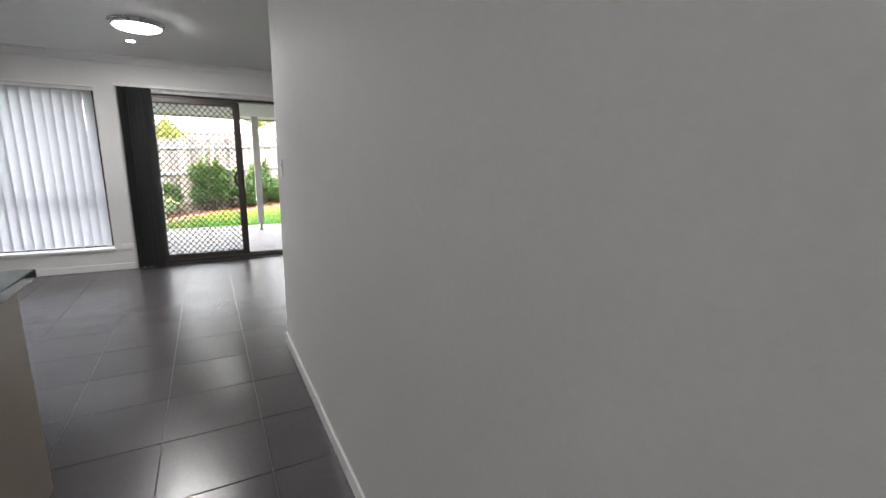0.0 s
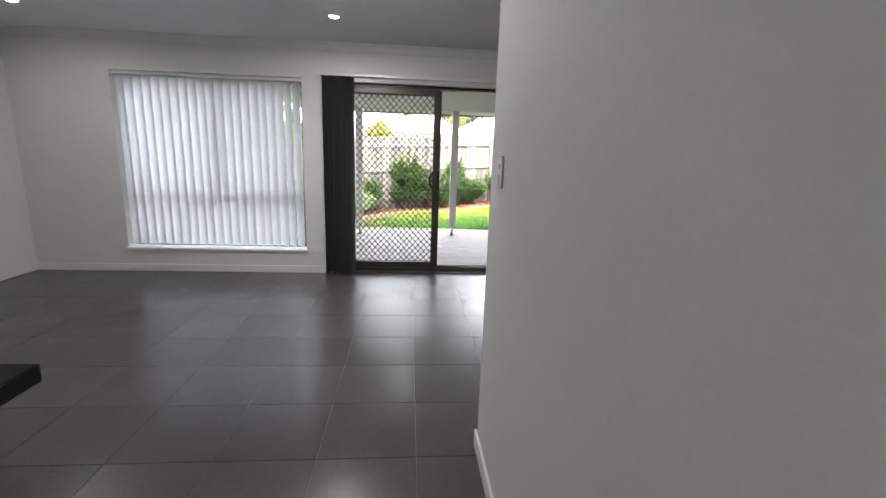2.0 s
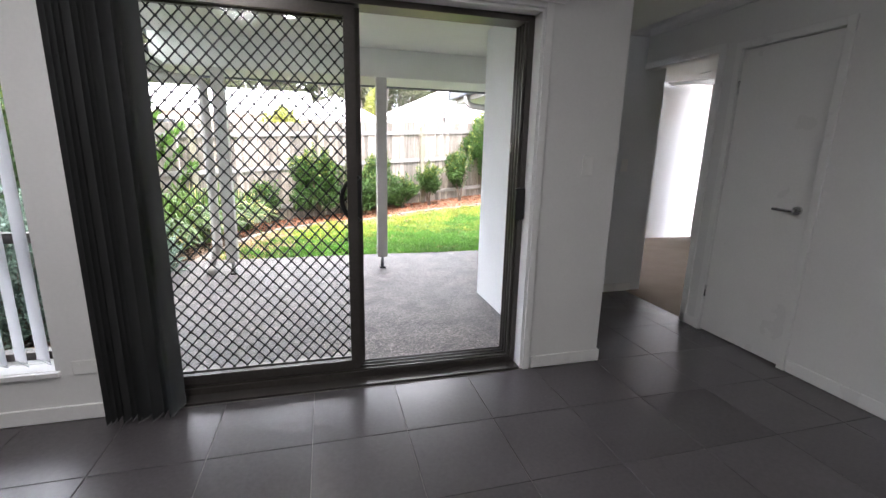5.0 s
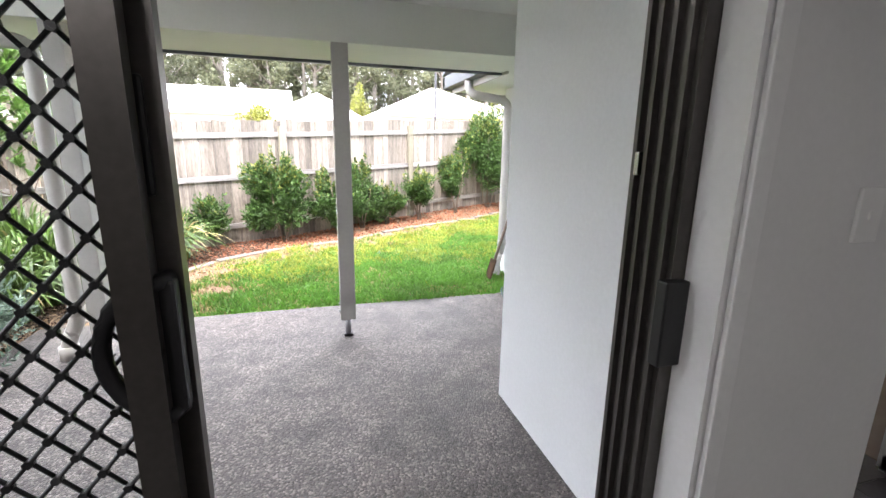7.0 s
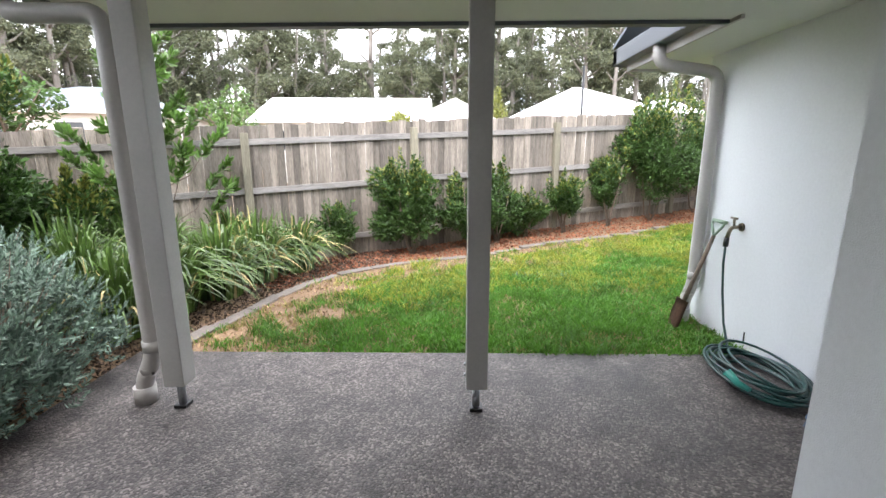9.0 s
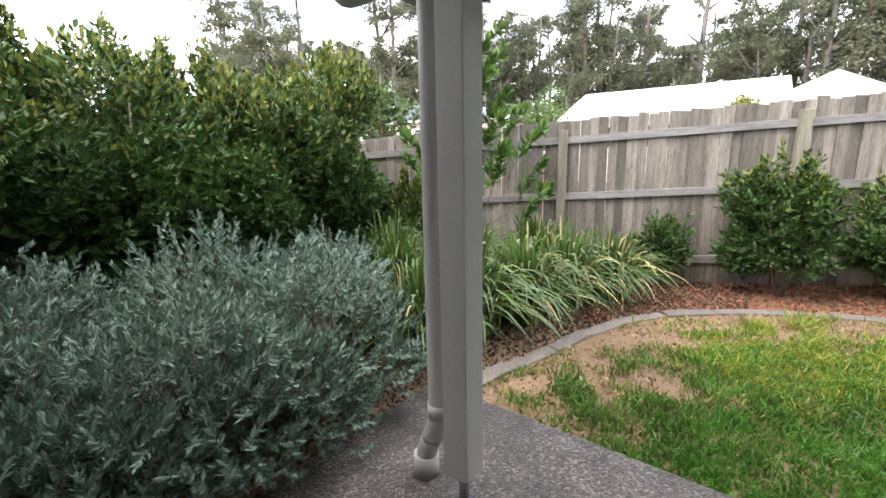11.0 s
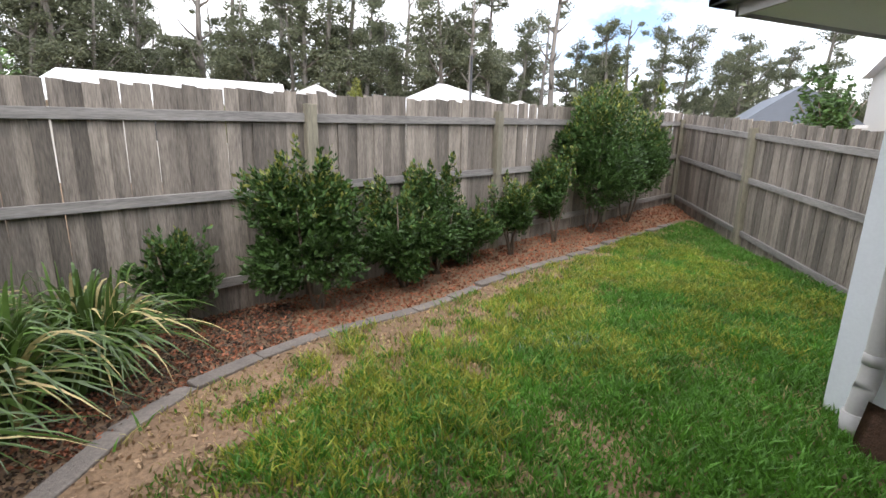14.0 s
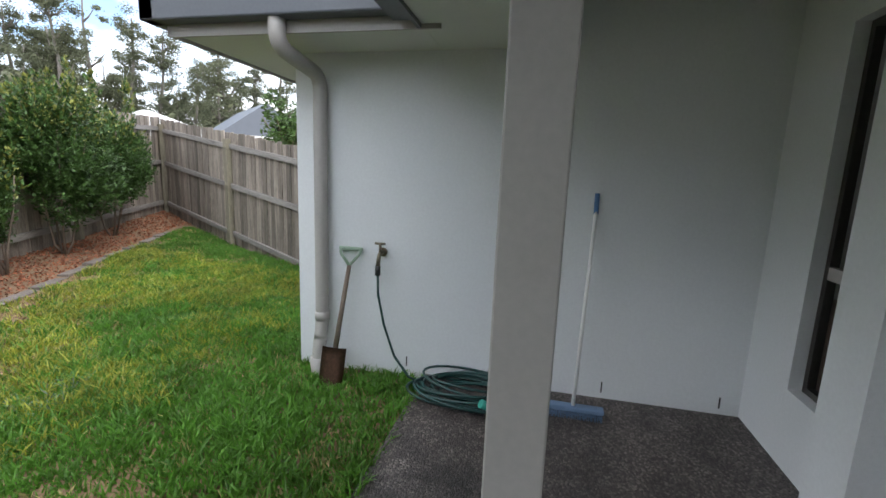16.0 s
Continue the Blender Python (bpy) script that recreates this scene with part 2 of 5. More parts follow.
def aggregate_material():
    """Exposed aggregate concrete: pebbles of several greys set in cement, with damp stains."""
    m = material("exposed_aggregate", (0.096, 0.086, 0.082), 0.5, dark=0.28, light=1.5, coarse=0.8, fine=5, bump=0.0, rough_var=0.2)
    nt = m.node_tree
    bsdf = nt.nodes["Principled BSDF"]
    tint = bsdf.inputs["Base Color"].links[0].from_node
    tc = nt.nodes.new("ShaderNodeTexCoord")
    cells = nt.nodes.new("ShaderNodeTexVoronoi")
    cells.inputs["Scale"].default_value = 105
    nt.links.new(tc.outputs["Object"], cells.inputs["Vector"])
    ramp = nt.nodes.new("ShaderNodeValToRGB")
    for i, (p, c) in enumerate(((0.0, (0.35, 0.31, 0.29)), (0.45, (0.8, 0.75, 0.71)), (0.75, (1.2, 1.12, 1.08)), (1.0, (2.4, 2.3, 2.2)))):
        e = ramp.color_ramp.elements[i] if i < 2 else ramp.color_ramp.elements.new(p)
        e.position, e.color = p, (*c, 1)
    sep = nt.nodes.new("ShaderNodeSeparateColor")
    nt.links.new(cells.outputs["Color"], sep.inputs["Color"])
    nt.links.new(sep.outputs["Red"], ramp.inputs["Fac"])
    mul = nt.nodes.new("ShaderNodeVectorMath")
    mul.operation = "MULTIPLY"
    nt.links.new(tint.outputs[0], mul.inputs[0])
    nt.links.new(ramp.outputs["Color"], mul.inputs[1])
    nt.links.new(mul.outputs[0], bsdf.inputs["Base Color"])
    bp = nt.nodes.new("ShaderNodeBump")
    bp.inputs["Strength"].default_value, bp.inputs["Distance"].default_value = 0.9, 0.005
    bp.invert = True
    nt.links.new(cells.outputs["Distance"], bp.inputs["Height"])
    nt.links.new(bp.outputs["Normal"], bsdf.inputs["Normal"])
    return m


AGGREGATE = aggregate_material()


def ground_material():
    """Lawn soil: sandy bare earth, with green thatch where a broad noise says so."""
    m = bpy.data.materials.new("lawn_soil")
    m.use_nodes = True
    nt = m.node_tree
    bsdf = nt.nodes["Principled BSDF"]
    tc = nt.nodes.new("ShaderNodeTexCoord")
    n1 = nt.nodes.new("ShaderNodeTexNoise")
    n1.inputs["Scale"].default_value, n1.inputs["Detail"].default_value = 1.3, 8
    n2 = nt.nodes.new("ShaderNodeTexNoise")
    n2.inputs["Scale"].default_value, n2.inputs["Detail"].default_value = 45, 5
    r1 = nt.nodes.new("ShaderNodeValToRGB")
    r1.color_ramp.elements[0].position, r1.color_ramp.elements[0].color = 0.3, (0.175, 0.11, 0.065, 1)
    r1.color_ramp.elements[1].position, r1.color_ramp.elements[1].color = 0.7, (0.27, 0.175, 0.10, 1)
    mx = nt.nodes.new("ShaderNodeMix")
    mx.data_type, mx.blend_type = "RGBA", "OVERLAY"
    mx.inputs["Factor"].default_value = 0.6
    nt.links.new(tc.outputs["Object"], n1.inputs["Vector"])
    nt.links.new(tc.outputs["Object"], n2.inputs["Vector"])
    nt.links.new(n1.outputs["Fac"], r1.inputs["Fac"])
    nt.links.new(r1.outputs["Color"], mx.inputs[6])
    nt.links.new(n2.outputs["Fac"], mx.inputs[7])
    nt.links.new(mx.outputs[2], bsdf.inputs["Base Color"])
    bsdf.inputs["Roughness"].default_value = 0.95
    bp = nt.nodes.new("ShaderNodeBump")
    bp.inputs["Strength"].default_value, bp.inputs["Distance"].default_value = 0.7, 0.02
    nt.links.new(n2.outputs["Fac"], bp.inputs["Height"])
    nt.links.new(bp.outputs["Normal"], bsdf.inputs["Normal"])
    return m


SOIL = ground_material()


# ---- builders ----
def box(bm, x0, y0, z0, x1, y1, z1, bevel=0.0):
    """Adds a box, its edges rounded by bevel."""
    vs = [bm.verts.new(p) for p in ((x0, y0, z0), (x1, y0, z0), (x1, y1, z0), (x0, y1, z0), (x0, y0, z1), (x1, y0, z1), (x1, y1, z1), (x0, y1, z1))]
    fs = [bm.faces.new([vs[i] for i in f]) for f in ((3, 2, 1, 0), (4, 5, 6, 7), (0, 1, 5, 4), (1, 2, 6, 5), (2, 3, 7, 6), (3, 0, 4, 7))]
    if bevel:
        es = list({e for f in fs for e in f.edges})
        bmesh.ops.bevel(bm, geom=es, offset=bevel, segments=2, affect="EDGES", profile=0.5)
    return bm


def boxes(*rows, bevel=0.0):
    bm = bmesh.new()
    for r in rows:
        box(bm, *r, bevel=bevel)
    return bm


def tube(bm, path, radii, sides=10, cap=True):
    """Adds a tapered round tube along a path."""
    path = [Vector(p) for p in path]
    rings = []
    up = Vector((0.31, 0.17, 0.93))
    for i, p in enumerate(path):
        d = (path[min(i + 1, len(path) - 1)] - path[max(i - 1, 0)]).normalized()
        a = d.cross(up)
        if a.length < 0.05:
            a = d.cross(Vector((1, 0, 0)))
        a.normalize()
        b = d.cross(a)
        r = float(radii[i]) if hasattr(radii, "__len__") else radii
        rings.append([bm.verts.new(p + r * (a * math.cos(k * math.tau / sides) + b * math.sin(k * math.tau / sides))) for k in range(sides)])
    for q, w in zip(rings, rings[1:]):
        for k in range(sides):
            f = bm.faces.new((q[k], q[(k + 1) % sides], w[(k + 1) % sides], w[k]))
            f.smooth = True
    if cap:
        bm.faces.new(rings[0])
        bm.faces.new(rings[-1][::-1])
    return bm


def bend(*points, steps=6, radius=0.07):
    """A path with its corners rounded."""
    ps = [Vector(p) for p in points]
    res = [ps[0]]
    for a, b, c in zip(ps, ps[1:], ps[2:]):
        p, q = b + (a - b).normalized() * radius, b + (c - b).normalized() * radius
        for i in range(steps + 1):
            s = i / steps
            res.append(p * (1 - s) ** 2 + b * 2 * s * (1 - s) + q * s * s)
    return res + [ps[-1]]


def mesh_of(name, bm, mat):
    bmesh.ops.recalc_face_normals(bm, faces=bm.faces)
    me = bpy.data.meshes.new(name)
    bm.to_mesh(me)
    bm.free()
    me.materials.append(mat)
    return me


def part(name, bm, mat, parent=None, label=""):
    """Links a bmesh as one mesh object, under a thing or a part."""
    ob = new(name, mesh_of(name, bm, mat))
    if parent:
        ob.parent = parent
    return tagged(ob, label)


def thing(name, label, category, group=""):
    return tagged(new(name), label, category, group)


def structure(name, bm, mat, label):
    return tagged(part(name, bm, mat), label, name.split("_")[0], "", "structure")


def mesh_object(name, verts, faces, mats, index=None, parent=None, label=""):
    me = bpy.data.meshes.new(name)
    me.from_pydata(np.asarray(verts).tolist(), [], np.asarray(faces).tolist())
    for m in mats:
        me.materials.append(m)
    if index is not None:
        me.polygons.foreach_set("material_index", np.asarray(index, dtype=np.int32))
    ob = new(name, me)
    if parent:
        ob.parent = parent
    return tagged(ob, label)


def leaves(rng, centres, size, slim=0.45, up=0.3, ways=None):
    """A folded leaf at each centre, turned at random or along the ways given; gives verts and faces."""
    n = len(centres)
    if ways is None:
        d = rng.normal(size=(n, 3))
        d[:, 2] = d[:, 2] * 0.6 + up
    else:
        d = np.array(ways)
    d /= np.linalg.norm(d, axis=1)[:, None] + 1e-9
    s = np.cross(d, rng.normal(size=(n, 3)) + (np.array([0, 0, 1.6]) if ways is not None else 0))
    s /= np.linalg.norm(s, axis=1)[:, None] + 1e-9
    nrm = np.cross(d, s)
    L = size * rng.uniform(0.65, 1.3, n)[:, None]
    base, tip = centres - d * L * 0.5, centres + d * L * 0.5
    a, b = centres + s * L * slim * 0.5 + nrm * L * 0.08, centres - s * L * slim * 0.5 + nrm * L * 0.08
    v = np.stack([base, a, tip, b], 1).reshape(-1, 3)
    k = np.arange(n) * 4
    return v, np.stack([k, k + 1, k + 2, k + 3], 1)


def bumpy(rng, n, radii, lumps=9, fill=0.35):
    """Points in an uneven crown made of lumps, denser towards its outside."""
    c = rng.normal(size=(lumps, 3))
    c /= np.linalg.norm(c, axis=1)[:, None]
    c *= rng.uniform(0.25, 0.70, lumps)[:, None]
    r = rng.uniform(0.26, 0.44, lumps)
    which = rng.integers(0, lumps, n)
    d = rng.normal(size=(n, 3))
    d /= np.linalg.norm(d, axis=1)[:, None]
    rad = rng.uniform(fill, 1.0, n) ** 0.5
    return (c[which] + d * (r[which] * rad)[:, None]) * np.asarray(radii)


def sprigs(rng, tips, ways, each, length, size, slim, spread):
    """Leafy shoots: leaves set round a short twig that ends at each tip and points along its way."""
    n = len(tips)
    w = ways / (np.linalg.norm(ways, axis=1)[:, None] + 1e-9)
    along = np.tile(np.linspace(0.0, 1.0, each), n)
    root, way = np.repeat(tips - w * length, each, 0), np.repeat(w, each, 0)
    side = rng.normal(size=(n * each, 3))
    side -= way * (side * way).sum(1)[:, None]
    side /= np.linalg.norm(side, axis=1)[:, None] + 1e-9
    d = way * (0.35 + 0.9 * along[:, None]) + side * spread * (1.15 - 0.7 * along[:, None])
    d /= np.linalg.norm(d, axis=1)[:, None] + 1e-9
    c = root + way * (along * length)[:, None] + d * size * 0.45
    v, f = leaves(rng, c, size, slim, 0.0, d)
    return v, f, along


# ---- the house: structure ----
CEILING_Z = 2.45
WALL_Y = 6.92
OUT_Y = 7.14
WX0, WX1, WZ0, WZ1 = -2.56, -0.66, 0.27, 2.10
DX0, DX1, DZ1 = -0.29, 1.80, 2.10
LEFT_X, HALL_X, NEAR_X, END_Y, BACK_Y = -3.53, 3.48, 0.82, 3.83, -1.4

structure("wall_north", boxes(
    (LEFT_X - 0.2, WALL_Y, 0, WX0, OUT_Y, 2.6), (WX0, WALL_Y, 0, WX1, OUT_Y, WZ0), (WX0, WALL_Y, WZ1, WX1, OUT_Y, 2.6),
    (WX1, WALL_Y, 0, DX0, OUT_Y, 2.6), (DX0, WALL_Y, DZ1, DX1, OUT_Y, 2.6), (DX1, WALL_Y, 0, 2.34, OUT_Y, 2.6)), WALL, "white painted wall with window and sliding door openings")
structure("wall_west", boxes((LEFT_X - 0.2, BACK_Y, 0, LEFT_X, WALL_Y, 2.6)), WALL, "plain white painted side wall")
structure("wall_south", boxes((LEFT_X - 0.2, BACK_Y - 0.2, 0, NEAR_X + 0.12, BACK_Y, 2.6)), WALL, "plain white painted end wall")
structure("wall_passage", boxes((NEAR_X, BACK_Y, 0, NEAR_X + 0.12, END_Y, 2.6, ), (NEAR_X + 0.12, END_Y - 0.12, 0, HALL_X, END_Y, 2.6)), WALL, "white painted partition wall with switch plate")
D2Y0, D2Y1, BY0, ALC_Y, ALC_IN = 6.57, 7.21, 7.40, 7.93, 8.198
structure("wall_east", boxes(
    (HALL_X, END_Y - 0.12, 0, HALL_X + 0.1, D2Y0, 2.6), (HALL_X, D2Y0, 2.08, HALL_X + 0.1, D2Y1, 2.6), (HALL_X, D2Y1, 0, HALL_X + 0.1, BY0, 2.6),
    (HALL_X, BY0, 2.10, HALL_X + 0.1, ALC_IN, 2.6)), WALL, "white painted wall with cupboard door and doorway")
AW0, AW1, AWZ0, AWZ1 = 2.17, 2.66, 0.38, 2.05
structure("wall_alcove", boxes((1.93, 6.875, -0.2, 2.15, 8.17, 2.6), (2.15, 6.875, 0, 2.24, ALC_Y, 2.6)), RENDER_WALL, "white rendered return wall beside the sliding door")
structure("wall_alcove_end", boxes(
    (2.15, ALC_Y, -0.2, AW0, 8.00, 2.6), (AW0, ALC_Y, -0.2, AW1, 8.00, AWZ0), (AW0, ALC_Y, AWZ1, AW1, 8.00, 2.6), (AW1, ALC_Y, -0.2, 3.6, 8.00, 2.6)), RENDER_WALL, "white rendered wall with a tall window")
structure("wall_wing", boxes((3.08, 8.00, -0.3, 3.27, 10.865, 2.6), (3.27, 10.67, -0.3, 3.6, 10.865, 2.6), (3.6, 10.67, -0.3, 5.2, 10.865, 0.9), (3.6, 10.67, 2.05, 5.2, 10.865, 2.6), (5.2, 10.67, -0.3, 7.0, 10.865, 2.6)),
          RENDER_WALL, "smooth white rendered outside wall of the wing")
structure("wall_bedroom", boxes((6.6, 5.0, 0, 6.8, 10.55, 2.6), (3.58, 5.0, 0, 6.6, 5.12, 2.6)), WALL, "white bedroom wall")
structure("ceiling", boxes((LEFT_X - 0.2, BACK_Y - 0.2, CEILING_Z, 6.8, OUT_Y - 0.01, CEILING_Z + 0.1), (2.2, OUT_Y - 0.01, CEILING_Z, 6.8, 8.0, CEILING_Z + 0.1), (3.2, 8.0, CEILING_Z, 6.8, 10.6, CEILING_Z + 0.1)), CEIL, "flat white plasterboard ceiling")
structure("floor_bedroom", boxes((3.53, 5.0, -0.1, 6.6, 10.55, 0.004)), CARPET, "beige looped carpet")


def skirting(rows):
    bm = bmesh.new()
    for x0, y0, x1, y1 in rows:
        box(bm, x0, y0, 0.002, x1, y1, 0.082, 0.004)
    return bm


structure("baseboard", skirting([
    (LEFT_X + 0.002, WALL_Y - 0.014, -0.45, WALL_Y - 0.001), (DX1 + 0.06, WALL_Y - 0.014, 2.354, WALL_Y - 0.001), (2.341, WALL_Y, 2.354, ALC_IN - 0.015),
    (LEFT_X + 0.001, BACK_Y, LEFT_X + 0.014, WALL_Y - 0.015), (NEAR_X - 0.014, BACK_Y, NEAR_X - 0.001, END_Y + 0.014), (NEAR_X, END_Y + 0.001, HALL_X, END_Y + 0.014),
    (HALL_X - 0.014, END_Y + 0.015, HALL_X - 0.001, D2Y0 - 0.06), (HALL_X - 0.014, D2Y1 + 0.05, HALL_X - 0.001, BY0 - 0.0), (2.36, ALC_IN - 0.014, HALL_X + 0.1, ALC_IN - 0.001),
    (6.585, 5.2, 6.599, 10.5)]), TRIM, "white painted timber skirting board")


def cornice(rows):
    """Coved moulding between wall and ceiling; rows of start, end and inward direction."""
    bm = bmesh.new()
    for (x0, y0), (x1, y1), (nx, ny) in rows:
        prof = [(0.0, -0.075), (0.012, -0.07), (0.022, -0.045), (0.042, -0.022), (0.07, -0.012), (0.075, 0.0), (0.0, 0.0)]
        ra = [bm.verts.new((x0 + nx * (u + 0.001), y0 + ny * (u + 0.001), CEILING_Z - 0.001 + w)) for u, w in prof]
        rb = [bm.verts.new((x1 + nx * (u + 0.001), y1 + ny * (u + 0.001), CEILING_Z - 0.001 + w)) for u, w in prof]
        for i in range(len(prof)):
            j = (i + 1) % len(prof)
            bm.faces.new((ra[i], ra[j], rb[j], rb[i]))
        bm.faces.new(ra)
        bm.faces.new(rb[::-1])
    return bm


structure("trim_cornice", cornice([((LEFT_X, WALL_Y), (2.34, WALL_Y), (0, -1)), ((LEFT_X, BACK_Y), (LEFT_X, WALL_Y), (1, 0)), ((NEAR_X, BACK_Y), (NEAR_X, END_Y), (-1, 0)),
                                   ((NEAR_X, END_Y), (HALL_X, END_Y), (0, 1)), ((HALL_X, END_Y), (HALL_X, ALC_IN), (-1, 0)), ((2.34, WALL_Y), (2.34, ALC_IN), (1, 0)), ((2.34, ALC_IN), (HALL_X, ALC_IN), (0, -1))]),
          CEIL, "white coved plaster cornice")

# window in the living room
win = structure("window_1", boxes((WX0 - 0.02, WALL_Y - 0.02, WZ0 - 0.028, WX1 + 0.02, OUT_Y - 0.06, WZ0 - 0.002), bevel=0.004), TRIM, "wide bronze framed window with white vertical blinds")


def ring(x0, x1, z0, z1, y0, y1, w):
    return boxes((x0, y0, z0, x1, y1, z0 + w), (x0, y0, z1 - w, x1, y1, z1), (x0, y0, z0 + w, x0 + w, y1, z1 - w), (x1 - w, y0, z0 + w, x1, y1, z1 - w))


part("window_frame", ring(WX0 + 0.002, WX1 - 0.002, WZ0, WZ1, OUT_Y - 0.07, OUT_Y - 0.01, 0.04), BRONZE, win)
part("transom", boxes((WX0 + 0.04, OUT_Y - 0.065, 0.87, WX1 - 0.04, OUT_Y - 0.015, 0.92), bevel=0.003), BRONZE, win)
part("mullion", boxes((-1.63, OUT_Y - 0.06, 0.92, -1.58, OUT_Y - 0.02, WZ1 - 0.04), bevel=0.003), BRONZE, win)
for x0, x1, z0, z1 in ((WX0 + 0.04, WX1 - 0.04, WZ0 + 0.04, 0.87), (WX0 + 0.04, -1.63, 0.92, WZ1 - 0.04), (-1.58, WX1 - 0.04, 0.92, WZ1 - 0.04)):
    g = part("pane", boxes((x0, OUT_Y - 0.043, z0, x1, OUT_Y - 0.037, z1)), GLASS, win)
    g.visible_shadow = False
part("reveal", boxes((WX0 - 0.03, WALL_Y - 0.012, WZ1 + 0.001, WX1 + 0.03, WALL_Y - 0.002, WZ1 + 0.02)), TRIM, win)


def blind_slat(width, z0, z1, angle, x, y, bow=0.012):
    bm = bmesh.new()
    pts = []
    c, s = math.cos(angle), math.sin(angle)
    n = 6
    for i in range(n + 1):
        u = (i / n - 0.5) * width
        v = bow * (1 - (2 * i / n - 1) ** 2)
        pts.append((x + u * c - v * s, y + u * s + v * c))
    lo = [bm.verts.new((px, py, z0)) for px, py in pts]
    hi = [bm.verts.new((px, py, z1)) for px, py in pts]
    for i in range(n):
        f = bm.faces.new((lo[i], lo[i + 1], hi[i + 1], hi[i]))
        f.smooth = True
    # weighted hem at the foot
    x0, x1 = pts[0], pts[-1]
    tube(bm, [(x0[0], x0[1], z0 + 0.004), (x1[0], x1[1], z0 + 0.004)], 0.0025, 5)
    return bm


blind = thing("vertical_blind", "white fabric vertical blind with slats turned half open across the window", "blind")
part("headrail", boxes((WX0 - 0.0, WALL_Y + 0.02, WZ1 - 0.035, WX1 + 0.0, WALL_Y + 0.06, WZ1 - 0.003), bevel=0.004), PLASTIC, blind)
rnd = random.Random(4)
for i in range(21):
    x = WX0 + 0.05 + i * (WX1 - WX0 - 0.12) / 20
    turn = radians(-18 - 10 * (i / 20) + rnd.uniform(-4, 4)) if i < 16 else radians(-38 + rnd.uniform(-6, 6))
    slat = part("slat", blind_slat(0.135, WZ0 + 0.025, WZ1 - 0.036, turn, x, WALL_Y + 0.055), BLIND, blind)
for z in (WZ0 + 0.045,):
    part("bottom_chain", tube(bmesh.new(), [(WX0 + 0.03, WALL_Y + 0.0, z), (WX1 - 0.03, WALL_Y + 0.0, z)], 0.0015, 5), PLASTIC, blind)

# sliding door
door = structure("door_1", ring(DX0 + 0.002, DX1 - 0.002, 0.001, DZ1 - 0.001, WALL_Y + 0.09, OUT_Y + 0.017, 0.045), BRONZE, "bronze aluminium sliding door standing half open behind a diamond grille screen")
part("architrave", boxes((DX1 + 0.001, WALL_Y - 0.016, 0.0, DX1 + 0.045, WALL_Y - 0.002, DZ1 + 0.045), (DX0 - 0.15, WALL_Y - 0.016, DZ1 + 0.001, DX1, WALL_Y - 0.002, DZ1 + 0.045), bevel=0.003), TRIM, door, "white painted architrave")
for y in (WALL_Y + 0.105, WALL_Y + 0.145, WALL_Y + 0.185, WALL_Y + 0.22):
    part("jamb_rib", boxes((DX1 - 0.062, y, 0.046, DX1 - 0.047, y + 0.012, DZ1 - 0.046)), BRONZE, door)
    part("track", boxes((DX0 + 0.05, y, 0.046, DX1 - 0.06, y + 0.006, 0.056)), BRONZE, door)
sash = part("glass_sash", ring(DX0 + 0.05, 0.80, 0.06, DZ1 - 0.047, WALL_Y + 0.11, WALL_Y + 0.142, 0.055), BRONZE, door)
g = part("pane", boxes((DX0 + 0.105, WALL_Y + 0.125, 0.115, 0.745, WALL_Y + 0.131, DZ1 - 0.102)), GLASS, sash)
g.visible_shadow = False
SX0, SX1, SZ0, SZ1, SY = DX0 + 0.05, 0.83, 0.058, DZ1 - 0.047, WALL_Y + 0.16
screen = part("screen_leaf", ring(SX0, SX1, SZ0, SZ1, SY, SY + 0.03, 0.062), BRONZE, door)


part("reveal", boxes((DX1 - 0.014, WALL_Y - 0.001, 0.001, DX1 - 0.002, WALL_Y + 0.088, DZ1 - 0.002), (DX0 + 0.002, WALL_Y - 0.001, DZ1 - 0.014, DX1 - 0.015, WALL_Y + 0.088, DZ1 - 0.002), (DX0 + 0.002, WALL_Y - 0.001, 0.001, DX0 + 0.014, WALL_Y + 0.088, DZ1 - 0.015)), TRIM, door, "white painted timber reveal")
part("sill_track", boxes((DX0 + 0.015, WALL_Y + 0.0, 0.001, DX1 - 0.015, WALL_Y + 0.088, 0.012)), BRONZE, door)


def grille(x0, x1, z0, z1, y, px, pz, w):
    """Diamond grille: flat bars both ways with a small knuckle at each crossing."""
    bm = bmesh.new()
    slope = pz / px
    n = int((x1 - x0) / px + (z1 - z0) / pz) + 3
    for way in (1, -1):
        for i in range(n):
            c = i * pz
            pts = []
            for u in (x0, x1):
                z = z0 + c - slope * (u - x0) if way == 1 else z0 + c - slope * (x1 - u)
                pts.append((u, z))
            (ua, za), (ub, zb) = pts
            t0, t1 = 0.0, 1.0
            dz = zb - za
            lo, hi = sorted(((z0 - za) / dz, (z1 - za) / dz))
            t0, t1 = max(t0, lo), min(t1, hi)
            if t1 - t0 < 0.01:
                continue
            a = (ua + (ub - ua) * t0, y + 0.003 * way, za + dz * t0)
            b = (ua + (ub - ua) * t1, y + 0.003 * way, za + dz * t1)
            tube(bm, [a, b], w, 5)
    for i in range(int((x1 - x0) / px * 2) + 1):
        for j in range(int((z1 - z0) / pz * 2) + 1):
            x, z = x0 + i * px / 2, z0 + j * pz / 2
            if (i + j) % 2 == 0 and x < x1 - 0.005 and z < z1 - 0.005:
                tube(bm, [(x, y - 0.007, z), (x, y + 0.007, z)], w * 1.9, 6)
    return bm


